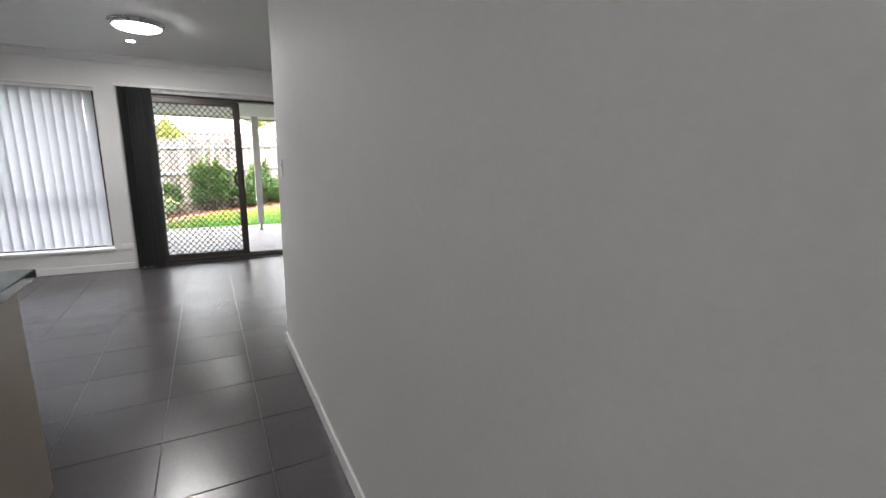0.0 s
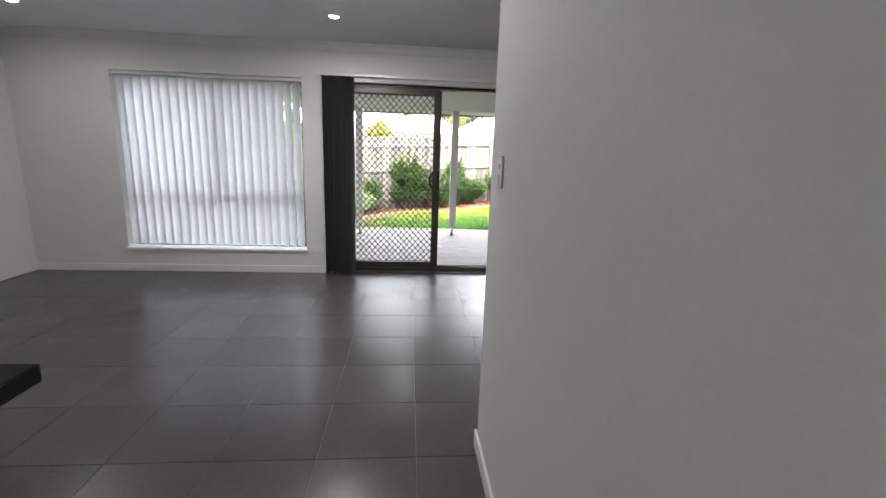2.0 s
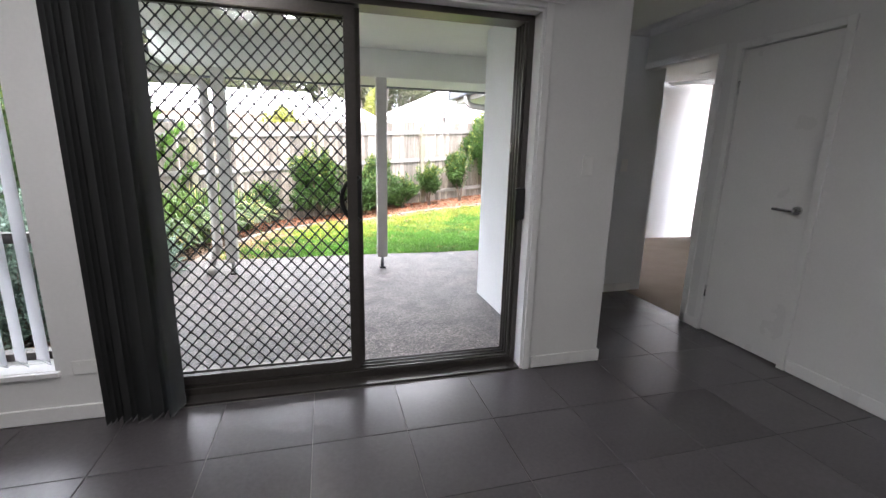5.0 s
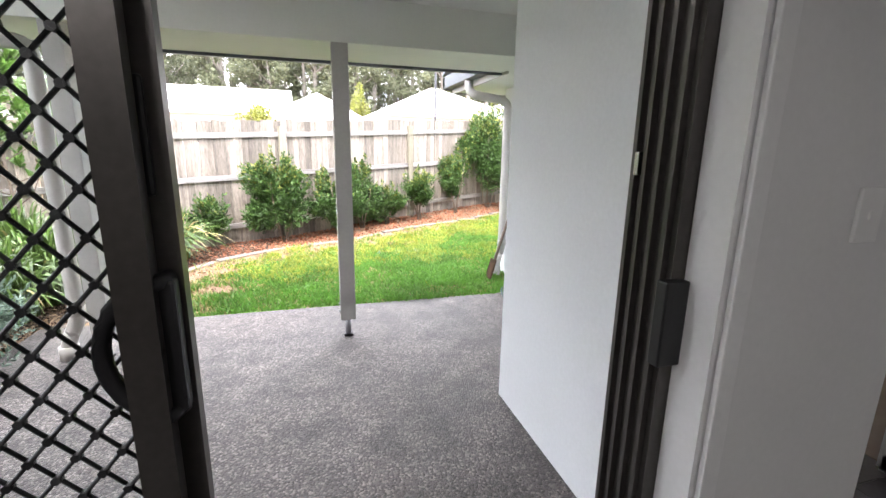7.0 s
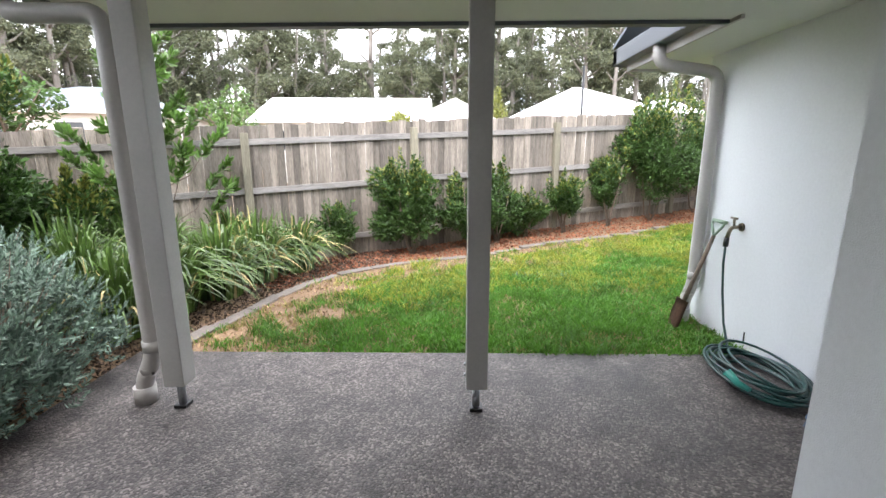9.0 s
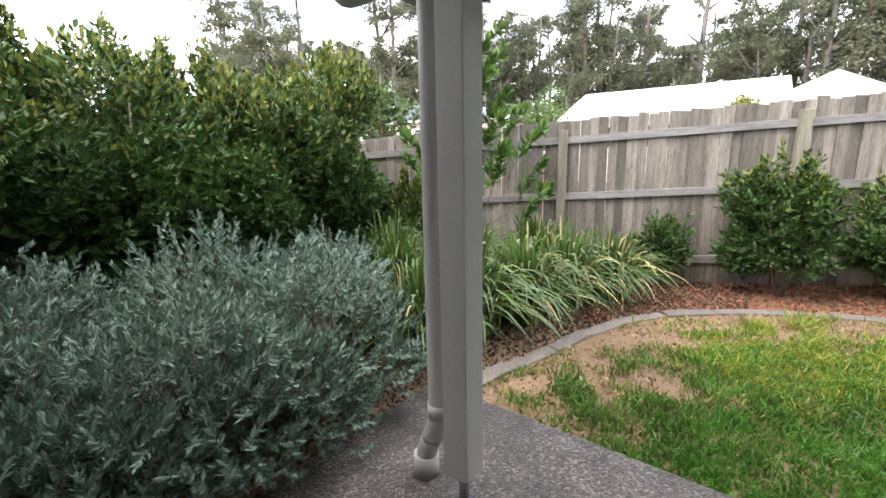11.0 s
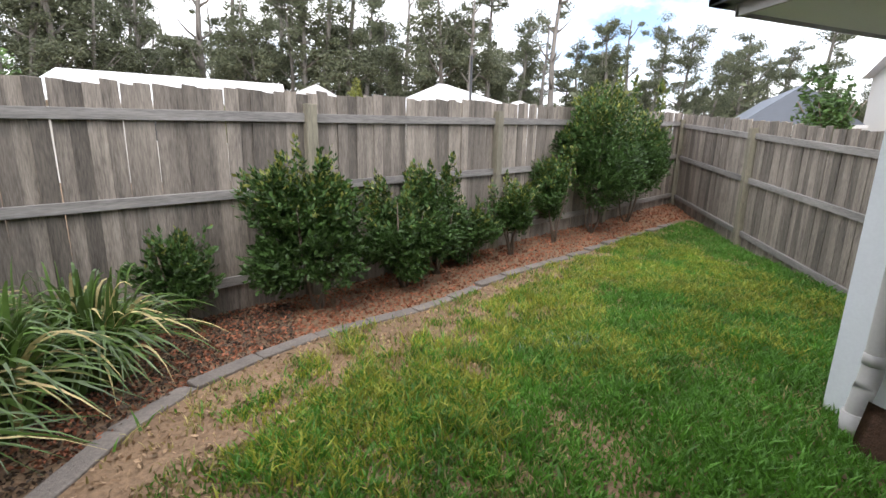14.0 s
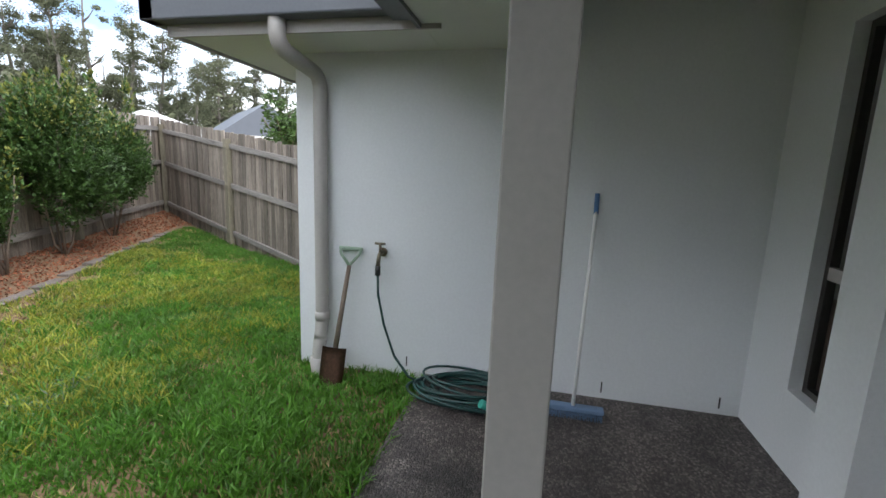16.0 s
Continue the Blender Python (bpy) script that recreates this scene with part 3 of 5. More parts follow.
GP = (SX1 - SX0 - 0.124) / 14
part("diamond_grille", grille(SX0 + 0.062, SX1 - 0.062, SZ0 + 0.062, SZ1 - 0.062, SY + 0.015, GP, GP * 1.12, 0.0042), BLACK, screen, "black diamond grille")
part("lock_plate", boxes((SX1 - 0.056, SY - 0.009, 1.32, SX1 - 0.022, SY - 0.001, 1.50), bevel=0.006), BLACK, screen)
arc = [(SX1 - 0.02 - 0.095 * math.sin(a), SY - 0.036, 1.075 + 0.115 * math.cos(a)) for a in np.linspace(0.12, math.pi - 0.12, 12)]
pull = part("pull_handle", tube(bmesh.new(), [(SX1 - 0.02, SY - 0.003, 1.19)] + arc + [(SX1 - 0.02, SY - 0.003, 0.96)], 0.014, 8), BLACK, screen, "black D shaped pull handle")
part("handle_plate", boxes((SX1 - 0.045, SY - 0.03, 0.96, SX1 - 0.006, SY - 0.001, 1.19), bevel=0.006), BLACK, screen)
part("latch_box", boxes((DX1 - 0.075, WALL_Y + 0.068, 0.95, DX1 - 0.016, WALL_Y + 0.1, 1.14), bevel=0.004), BLACK, door)
part("strike_plate", boxes((DX1 - 0.066, WALL_Y + 0.205, 1.35, DX1 - 0.0475, WALL_Y + 0.218, 1.40)), CHROME, door)

# charcoal blind stacked beside the door
stack = thing("stacked_blind", "charcoal fabric vertical blind pushed into a stack beside the sliding door", "blind")
part("headrail", boxes((-0.46, WALL_Y - 0.075, 2.125, 1.90, WALL_Y - 0.022, 2.155), bevel=0.003), PLASTIC, stack, "thin white track")
for i in range(14):
    x = -0.41 + i * 0.022
    part("slat", blind_slat(0.127, 0.02 + 0.008 * (i % 3), 2.124, radians(78 + rnd.uniform(-9, 9)), x, WALL_Y - 0.078), DARK_BLIND, stack)
for i in range(5):
    part("bracket", boxes((-0.3 + i * 0.48, WALL_Y - 0.066, 2.156, -0.27 + i * 0.48, WALL_Y - 0.018, 2.166)), PLASTIC, stack)

# cupboard door in the side wall
d2 = structure("door_2", boxes((HALL_X + 0.004, D2Y0 + 0.004, 0.012, HALL_X + 0.04, D2Y1 - 0.004, 2.074), bevel=0.002), TRIM, "flush white painted cupboard door, closed")
part("architrave", boxes((HALL_X - 0.016, D2Y0 - 0.05, 0, HALL_X - 0.002, D2Y0 - 0.002, 2.13), (HALL_X - 0.016, D2Y1 + 0.002, 0, HALL_X - 0.002, D2Y1 + 0.05, 2.13), (HALL_X - 0.016, D2Y0 - 0.002, 2.082, HALL_X - 0.002, D2Y1 + 0.002, 2.13), bevel=0.003), TRIM, d2)
for z in (0.28, 1.78):
    part("hinge", tube(bmesh.new(), [(HALL_X - 0.003, D2Y1 - 0.004, z), (HALL_X - 0.003, D2Y1 - 0.004, z + 0.09)], 0.007, 8), CHROME, d2)
knob = part("rose", tube(bmesh.new(), [(HALL_X + 0.004, D2Y0 + 0.07, 1.03), (HALL_X - 0.012, D2Y0 + 0.07, 1.03)], 0.027, 16), CHROME, d2)
part("lever", tube(bmesh.new(), bend((HALL_X - 0.01, D2Y0 + 0.07, 1.03), (HALL_X - 0.055, D2Y0 + 0.07, 1.03), (HALL_X - 0.055, D2Y0 + 0.19, 1.03), radius=0.015), 0.009, 8), CHROME, knob, "satin chrome lever handle")
d3 = structure("door_3", boxes((HALL_X - 0.014, BY0 - 0.05, 0, HALL_X - 0.002, BY0 - 0.001, 2.15), (HALL_X - 0.014, BY0 - 0.001, 2.101, HALL_X - 0.002, ALC_IN - 0.003, 2.15), (HALL_X, BY0 - 0.0, 0.005, HALL_X + 0.1, BY0 + 0.018, 2.099), bevel=0.002), TRIM, "white painted open doorway frame to the carpeted bedroom")

# alcove window seen from the patio
win2 = structure("window_2", ring(AW0 + 0.001, AW1 - 0.001, AWZ0 + 0.001, AWZ1 - 0.001, ALC_Y - 0.03, ALC_Y + 0.01, 0.03), BRONZE, "tall bronze framed window in the rendered wall")
part("transom", boxes((AW0 + 0.03, ALC_Y - 0.034, 0.94, AW1 - 0.03, ALC_Y + 0.012, 1.0), bevel=0.003), PIPE, win2)
part("mullion", boxes((2.40, ALC_Y - 0.026, 1.00, 2.43, ALC_Y + 0.004, AWZ1 - 0.03)), PIPE, win2)
for x0, x1, z0, z1 in ((AW0 + 0.03, AW1 - 0.03, AWZ0 + 0.03, 0.94), (AW0 + 0.03, 2.40, 1.0, AWZ1 - 0.03), (2.43, AW1 - 0.03, 1.0, AWZ1 - 0.03)):
    g = part("pane", boxes((x0, ALC_Y - 0.014, z0, x1, ALC_Y - 0.008, z1)), GLASS, win2)
    g.visible_shadow = False

# kitchen island
island = thing("kitchen_island", "beige laminate kitchen island with a row of drawers", "cabinet")
part("carcass", boxes((-2.3, 2.08, 0.10, -0.345, 2.70, 0.862), bevel=0.002), LAMINATE, island)
part("kickboard", boxes((-2.28, 2.13, 0.0, -0.375, 2.68, 0.0995)), LAMINATE, island)
part("end_panel", boxes((-0.333, 2.05, 0.0, -0.295, 2.72, 0.862), bevel=0.002), LAMINATE, island)
for x0, x1 in ((-0.9, -0.349), (-1.5, -0.904), (-2.1, -1.504)):
    for z0, z1 in ((0.12, 0.39), (0.394, 0.625), (0.629, 0.855)):
        part("drawer_front", boxes((x0 + 0.002, 2.058, z0, x1, 2.0785, z1), bevel=0.002), LAMINATE, island)
top = tagged(part("benchtop", boxes((-2.5, 2.045, 0.864, -0.28, 2.90, 0.905), bevel=0.004), STONE), "polished black stone benchtop on the kitchen island", "benchtop")

# ceiling lights
oyster = thing("ceiling_light", "round lit oyster ceiling light with a chrome rim", "light")
bm = bmesh.new()
prof = [(0.0, -0.066), (0.07, -0.065), (0.13, -0.058), (0.165, -0.045), (0.178, -0.028)]
rings = [[bm.verts.new((-0.03 + r * math.cos(k * math.tau / 32), 5.24 + r * math.sin(k * math.tau / 32), CEILING_Z + z)) for k in range(32)] for r, z in prof[1:]]
tip = bm.verts.new((-0.03, 5.24, CEILING_Z - 0.066))
for k in range(32):
    bm.faces.new((tip, rings[0][k], rings[0][(k + 1) % 32])).smooth = True
    for a, b in zip(rings, rings[1:]):
        bm.faces.new((a[k], b[k], b[(k + 1) % 32], a[(k + 1) % 32])).smooth = True
part("diffuser", bm, LAMP, oyster, "glowing white diffuser")
bm = bmesh.new()
tube(bm, [(-0.03, 5.24, CEILING_Z - 0.001), (-0.03, 5.24, CEILING_Z - 0.02)], [0.205, 0.205], 36)
tube(bm, [(-0.03, 5.24, CEILING_Z - 0.02), (-0.03, 5.24, CEILING_Z - 0.04)], [0.205, 0.18], 36)
part("rim", bm, CHROME, oyster)


def downlight(x, y, z):
    dl = thing("downlight", "small lit recessed downlight with a white ring", "light", "ceiling downlights")
    dl.location = (x, y, z)
    bm = bmesh.new()
    for k in range(24):
        a0, a1 = k * math.tau / 24, (k + 1) * math.tau / 24
        q = [[bm.verts.new((r * math.cos(a), r * math.sin(a), w)) for r, w in ((0.046, -0.001), (0.043, -0.006), (0.034, -0.008), (0.034, -0.001))] for a in (a0, a1)]
        for i in range(3):
            bm.faces.new((q[0][i], q[0][i + 1], q[1][i + 1], q[1][i]))
    part("ring", bm, PLASTIC, dl)
    bm = bmesh.new()
    tube(bm, [(0, 0, -0.001), (0, 0, -0.005)], 0.0335, 20)
    part("lens", bm, SPOT, dl)
    return dl


first = downlight(-0.16, 5.98, CEILING_Z)
copy_thing(first, pose(-2.67, 6.03, CEILING_Z))
copy_thing(first, pose(5.2, 8.3, CEILING_Z))
# all but the first are unseen lamps, added to brighten the kitchen and hall
for x, y in ((-0.75, 2.35), (-1.9, 2.35), (-0.3, 0.4), (-2.0, 0.4), (2.7, 4.7)):
    copy_thing(first, pose(x, y, CEILING_Z))


def plate(name, label, m, wide, tall, buttons):
    """A wall plate facing along its own -y, with rocker buttons."""
    th = thing(name, label, "switch")
    part("cover", boxes((-wide / 2, -0.009, -tall / 2, wide / 2, -0.001, tall / 2), bevel=0.003), PLASTIC, th)
    for bx, bz in buttons:
        part("rocker", boxes((bx - 0.006, -0.013, bz - 0.009, bx + 0.006, -0.009, bz + 0.009), bevel=0.001), PLASTIC, th)
    th.matrix_world = m
    return th


plate("light_switch", "white two gang light switch on the partition wall", pose(NEAR_X, 3.63, 1.30, 0, 0, -90), 0.072, 0.115, [(0, 0.02), (0, -0.02)])
plate("light_switch", "white light switch beside the sliding door", pose(2.14, WALL_Y, 1.28), 0.072, 0.115, [(0, 0.0)])
plate("light_switch", "white light switch beside the bedroom doorway", pose(3.36, ALC_IN, 1.25), 0.072, 0.115, [(0, 0.0)])
plate("power_outlet", "white double power outlet near the floor", pose(-0.53, WALL_Y, 0.28), 0.115, 0.072, [(-0.03, 0.015), (0.03, 0.015)])

# ceiling fan in the bedroom
fan = thing("ceiling_fan", "white ceiling fan with four blades", "fan")
bm = bmesh.new()
tube(bm, [(0, 0, 0), (0, 0, -0.05)], [0.06, 0.04], 16)
part("canopy", bm, PLASTIC, fan)
bm = bmesh.new()
tube(bm, [(0, 0, -0.05), (0, 0, -0.2)], 0.012, 10)
part("rod", bm, PLASTIC, fan)
bm = bmesh.new()
tube(bm, [(0, 0, -0.2), (0, 0, -0.22), (0, 0, -0.28), (0, 0, -0.3)], [0.05, 0.09, 0.09, 0.05], 20)
part("motor", bm, CHROME, fan)
for k in range(4):
    b = part("blade", boxes((0.08, -0.06, -0.245, 0.6, 0.06, -0.237), bevel=0.002), PLASTIC, fan)
    b.rotation_euler = (radians(8), 0, k * math.pi / 2 + 0.4)
fan.location = (5.1, 8.9, CEILING_Z)

# the rooms and the door wall stand a little west and south of the patio's own lines
INSIDE = Vector((-0.10, -0.27, 0))
OUTSIDE_WALLS = ("wall_alcove", "wall_alcove_end", "wall_wing", "window_2")


def settle(objects):
    for ob in objects:
        if ob.parent is None and ob.type not in ("CAMERA", "LIGHT") and ob.name not in OUTSIDE_WALLS:
            ob.matrix_basis = Matrix.Translation(INSIDE) @ ob.matrix_basis


structure("wall_facade", boxes((LEFT_X - 0.2, OUT_Y + 0.001, -0.3, WX0, OUT_Y + 0.02, 2.4), (WX0, OUT_Y + 0.001, -0.3, WX1, OUT_Y + 0.02, WZ0), (WX0, OUT_Y + 0.001, WZ1, WX1, OUT_Y + 0.02, 2.4), (WX1, OUT_Y + 0.001, -0.3, DX0, OUT_Y + 0.02, 2.4),
                               (DX0, OUT_Y + 0.001, DZ1, DX1, OUT_Y + 0.02, 2.4), (DX1, OUT_Y + 0.001, -0.3, 2.028, OUT_Y + 0.02, 2.4)), RENDER_WALL, "white rendered outside wall")
settle(list(scene.objects))

# ---- patio ----
structure("slab", boxes((-1.16, 6.89, -0.25, 3.08, 9.93, -0.005), bevel=0.008), AGGREGATE, "grey exposed aggregate concrete patio slab")
structure("ceiling_patio", boxes((-1.0, 6.86, 2.36, 3.08, 9.2, 2.40)), SOFFIT, "flat white patio ceiling")
structure("beam", boxes((-1.0, 9.2, 2.08, 3.075, 9.38, 2.44)), SOFFIT, "deep white beam over the patio posts")
structure("soffit", boxes((-1.0, 9.381, 2.082, 3.075, 9.88, 2.10), (2.62, 9.882, 2.082, 3.075, 11.36, 2.10), (3.075, 10.91, 2.082, 7.4, 11.36, 2.10), (-1.0, OUT_Y + 0.021, 2.082, -0.9, 9.199, 2.10)), SOFFIT, "painted eaves lining")
gut = structure("gutter", boxes((-1.02, 9.88, 2.06, 2.60, 9.9, 2.10), (-1.02, 9.90, 2.075, 2.52, 10.0, 2.23), (-1.12, OUT_Y, 2.075, -1.02, 10.0, 2.23)), GUTTER, "dark grey metal gutter along the eaves")
part("gutter_run", boxes((2.50, 9.9, 2.12, 2.60, 11.47, 2.26), (2.50, 11.37, 2.12, 7.4, 11.47, 2.26), bevel=0.01), GUTTER, gut)
part("fascia", boxes((2.60, 9.78, 2.06, 2.619, 11.38, 2.26), (2.60, 11.361, 2.06, 7.4, 11.369, 2.26)), PIPE, gut)
bm = bmesh.new()
for quad in (((-1.13, 10.02, 2.24), (2.5, 10.02, 2.24), (2.5, 6.0, 3.7), (-1.13, 6.0, 3.7)), ((-3.9, 7.4, 2.42), (-1.13, 7.4, 2.42), (-1.13, 6.0, 2.95), (-3.9, 6.0, 2.95)), ((2.5, 11.49, 2.27), (7.4, 11.49, 2.27), (7.4, 6.0, 4.2), (2.5, 6.0, 4.2)), ((-3.9, 6.0, 3.7), (7.4, 6.0, 3.7), (7.4, -2, 2.7), (-3.9, -2, 2.7))):
    lo = [bm.verts.new(p) for p in quad]
    hi = [bm.verts.new((p[0], p[1], p[2] + 0.03)) for p in quad]
    bm.faces.new(lo[::-1])
    bm.faces.new(hi)
    for i in range(4):
        bm.faces.new((lo[i], lo[(i + 1) % 4], hi[(i + 1) % 4], hi[i]))
structure("roof", bm, GREY_ROOF, "grey metal roof sheets")


def patio_post(x, y):
    p = thing("patio_post", "square grey painted timber post on a galvanised stirrup", "post", "patio posts")
    part("shaft", boxes((-0.055, -0.055, 0.135, 0.055, 0.055, 2.079), bevel=0.004), POST, p)
    bm = bmesh.new()
    tube(bm, [(0, 0, 0.012), (0, 0, 0.134)], 0.021, 12)
    part("stirrup", bm, GALV, p)
    part("base_plate", boxes((-0.034, -0.034, -0.006, 0.034, 0.034, 0.014), bevel=0.004), BLACK, p)
    for z in (0.19, 0.25):
        bm = bmesh.new()
        tube(bm, [(-0.055, 0.01, z), (-0.066, 0.01, z)], 0.009, 6)
        part("bolt", bm, GALV, p)
    p.location = (x, y, 0)
    return p


mid_post = patio_post(1.14, 9.25)
copy_thing(mid_post, pose(-0.45, 9.26, 0))


def downpipe(label, path, foot):
    p = thing("downpipe", label, "pipe", "downpipes")
    bm = bmesh.new()
    tube(bm, bend(*path, radius=0.09), 0.045, 16)
    part("pipe", bm, PIPE, p)
    for a, b, r in foot:
        bm = bmesh.new()
        tube(bm, [a, b], r, 16)
        part("collar", bm, PIPE, p)
    return p


downpipe("stone coloured round downpipe beside the patio post", [(-1.07, 9.30, 2.09), (-1.07, 9.30, 1.97), (-0.60, 9.30, 1.97), (-0.60, 9.30, 0.25), (-0.68, 9.30, 0.13), (-0.68, 9.30, -0.02)],
         [((-0.68, 9.30, -0.004), (-0.68, 9.30, 0.09), 0.056), ((-0.60, 9.30, 0.30), (-0.60, 9.30, 0.36), 0.050)])
downpipe("stone coloured round downpipe on the rendered wall", [(2.56, 10.66, 2.14), (2.56, 10.66, 1.99), (3.02, 10.66, 1.93), (3.02, 10.66, 0.28), (2.96, 10.66, 0.12), (2.96, 10.66, -0.12)],
         [((2.96, 10.66, -0.12), (2.96, 10.66, 0.07), 0.056), ((3.02, 10.66, 0.32), (3.02, 10.66, 0.38), 0.050)])
copy_thing(first, pose(0.3, 8.3, 2.36))

# tap, hose, shovel, broom
tap = thing("garden_tap", "dull brass garden tap on the rendered wall", "tap")
bm = bmesh.new()
tube(bm, bend((3.079, 10.24, 0.82), (3.0, 10.24, 0.82), (2.98, 10.24, 0.74), radius=0.03), 0.014, 10)
part("spout", bm, BRASS, tap)
bm = bmesh.new()
tube(bm, [(3.079, 10.24, 0.82), (3.068, 10.24, 0.82)], 0.03, 14)
part("flange", bm, BRASS, tap)
bm = bmesh.new()
tube(bm, [(3.02, 10.24, 0.83), (3.015, 10.24, 0.885)], 0.009, 8)
tube(bm, [(3.015, 10.205, 0.885), (3.015, 10.275, 0.885)], 0.008, 8)
part("handle", bm, BRASS, tap)
bm = bmesh.new()
tube(bm, [(2.98, 10.24, 0.745), (2.978, 10.24, 0.68)], 0.018, 10)
part("connector", bm, BLACK, tap)

hose = thing("garden_hose", "dark green garden hose coiled on the slab by the tap", "hose")
rh = random.Random(9)
lead = [(2.978, 10.24, 0.69), (2.976, 10.235, 0.55), (2.97, 10.19, 0.35), (2.955, 10.11, 0.15), (2.93, 10.0, 0.03), (2.9, 9.9, 0.012)]
coil = []
for i in range(13 * 26):
    a = i / 26 * math.tau
    lap = i / 26
    r = 0.26 + 0.035 * math.sin(lap * 2.1) + 0.03 * math.sin(lap * 5.3)
    coil.append((2.84 + 0.04 * math.sin(lap * 1.7) + r * 0.66 * math.cos(a), 9.58 + 0.05 * math.cos(lap * 1.3) + r * 1.15 * math.sin(a), 0.012 + 0.0085 * lap * (0.7 + 0.3 * math.sin(a * 1.0 + lap))))
bm = bmesh.new()
tube(bm, lead, 0.0085, 8)
part("lead", bm, HOSE, hose)
bm = bmesh.new()
tube(bm, coil, 0.0085, 6)
part("coil", bm, HOSE, hose)
bm = bmesh.new()
tube(bm, [(2.66, 9.36, 0.05), (2.63, 9.42, 0.06), (2.60, 9.48, 0.10)], [0.016, 0.02, 0.026], 10)
part("nozzle", bm, TEAL, hose, "teal plastic spray nozzle")

shovel = thing("shovel", "rusty shovel with a worn green handle leaning on the wall", "shovel")
bm = bmesh.new()
tube(bm, [(2.86, 10.49, 0.16), (3.02, 10.46, 0.72)], [0.018, 0.015], 10)
part("shaft", bm, TWIG, shovel)
bm = bmesh.new()
tube(bm, bend((3.02, 10.46, 0.72), (3.035, 10.53, 0.80), (3.05, 10.53, 0.83), radius=0.02), 0.010, 8)
tube(bm, bend((3.02, 10.46, 0.72), (3.035, 10.39, 0.80), (3.05, 10.39, 0.83), radius=0.02), 0.010, 8)
tube(bm, [(3.05, 10.38, 0.83), (3.05, 10.54, 0.83)], 0.014, 10)
part("grip", bm, GREEN_PAINT, shovel, "worn pale green grip")
bm = bmesh.new()
rows_ = []
for i in range(7):
    s_ = i / 6
    w = 0.085 * (1 - max(0, s_ - 0.55) ** 2 * 3.2)
    rows_.append([bm.verts.new((2.86 - 0.085 * s_ - 0.012 * math.cos(u * 1.5), 10.49 + w * u, 0.20 - 0.30 * s_)) for u in (-1, -0.5, 0, 0.5, 1)])
for a, b in zip(rows_, rows_[1:]):
    for k in range(4):
        bm.faces.new((a[k], a[k + 1], b[k + 1], b[k])).smooth = True
bmesh.ops.solidify(bm, geom=list(bm.faces), thickness=0.004)
part("blade", bm, RUST, shovel, "rusty steel blade")

broom = thing("broom", "white handled broom with a blue head leaning on the wall", "broom")
bm = bmesh.new()
tube(bm, [(2.80, 8.97, 0.06), (3.06, 8.915, 1.17)], 0.011, 10)
part("stick", bm, PLASTIC, broom)
bm = bmesh.new()
tube(bm, [(3.06, 8.915, 1.15), (3.072, 8.915, 1.27)], 0.014, 10)
part("grip", bm, BLUE, broom)
bm = boxes((2.77, 8.80, 0.035, 2.83, 9.12, 0.065), bevel=0.008)
part("head", bm, BLUE_GREY, broom)
bm = bmesh.new()
for i in range(30):
    for j in range(4):
        x, y = 2.778 + j * 0.0147, 8.81 + i * 0.0103
        tube(bm, [(x, y, 0.036), (x + (j - 1.5) * 0.008, y + rh.uniform(-0.004, 0.004), -0.003)], 0.003, 3)
part("bristles", bm, BLUE_GREY, broom)
weeps = [(3.079, 8.11, 0), (3.079, 8.78, 0), (3.079, 10.06, 0)]
for x, y, _ in weeps:
    tagged(part("weep_hole", boxes((x - 0.003, y - 0.004, 0.03, x, y + 0.004, 0.10)), BLACK), "narrow dark weep hole in the wall", "weep hole", "weep holes")

# ---- garden ground ----
def fence_y(x):
    return 13.63 + 0.39 * x


def kerb_line():
    """The mower strip: out from the slab, round the bed, then along the fence."""
    ps = [Vector(p) for p in ((-0.98, 9.95, 0), (-0.92, 10.3, 0), (-0.81, 10.75, 0), (-0.67, 11.38, 0), (-0.36, 12.02, 0), (0.36, 12.58, 0), (1.42, 13.02, 0), (2.2, 13.48, 0), (3.14, 13.95, 0), (4.6, 14.6, 0), (6.95, 15.55, 0))]
    res = []
    for i in range(len(ps) - 1):
        p0, p1, p2, p3 = ps[max(i - 1, 0)], ps[i], ps[i + 1], ps[min(i + 2, len(ps) - 1)]
        for k in range(12):
            t = k / 12
            res.append(0.5 * ((2 * p1) + (p2 - p0) * t + (2 * p0 - 5 * p1 + 4 * p2 - p3) * t * t + (3 * p1 - p0 - 3 * p2 + p3) * t ** 3))
    return res + [ps[-1]]


KERB_LINE = kerb_line()
KX = np.array([p.x for p in KERB_LINE])
KY = np.array([p.y for p in KERB_LINE])


def ground_z(x, y):
    f = fence_y(x)
    w = np.clip((y - 11.0) / np.maximum(f - 11.0, 0.5), 0, 1.0) ** 3
    g = np.clip((x - 3.2) / 3.5, 0, 1)
    return -0.045 + w * (-0.05 + 0.065 * np.clip(x, -3, 7.8)) + 0.015 * np.sin(x * 2.1) * np.sin(y * 1.7) - 0.05 * g * np.clip((13.5 - y) / 3, 0, 1)


def inside_lawn(x, y):
    """True on the lawn side of the strip."""
    yk = np.interp(x, KX[12:], KY[12:])
    xk = np.interp(y, KY[:60], KX[:60])
    return (y > 9.9) & (x > xk + 0.07) & ((y < yk - 0.08) ) & ((x < 3.06) | (y > 10.9)) & (x < 5.32 + (y - 11.5) * 0.465)


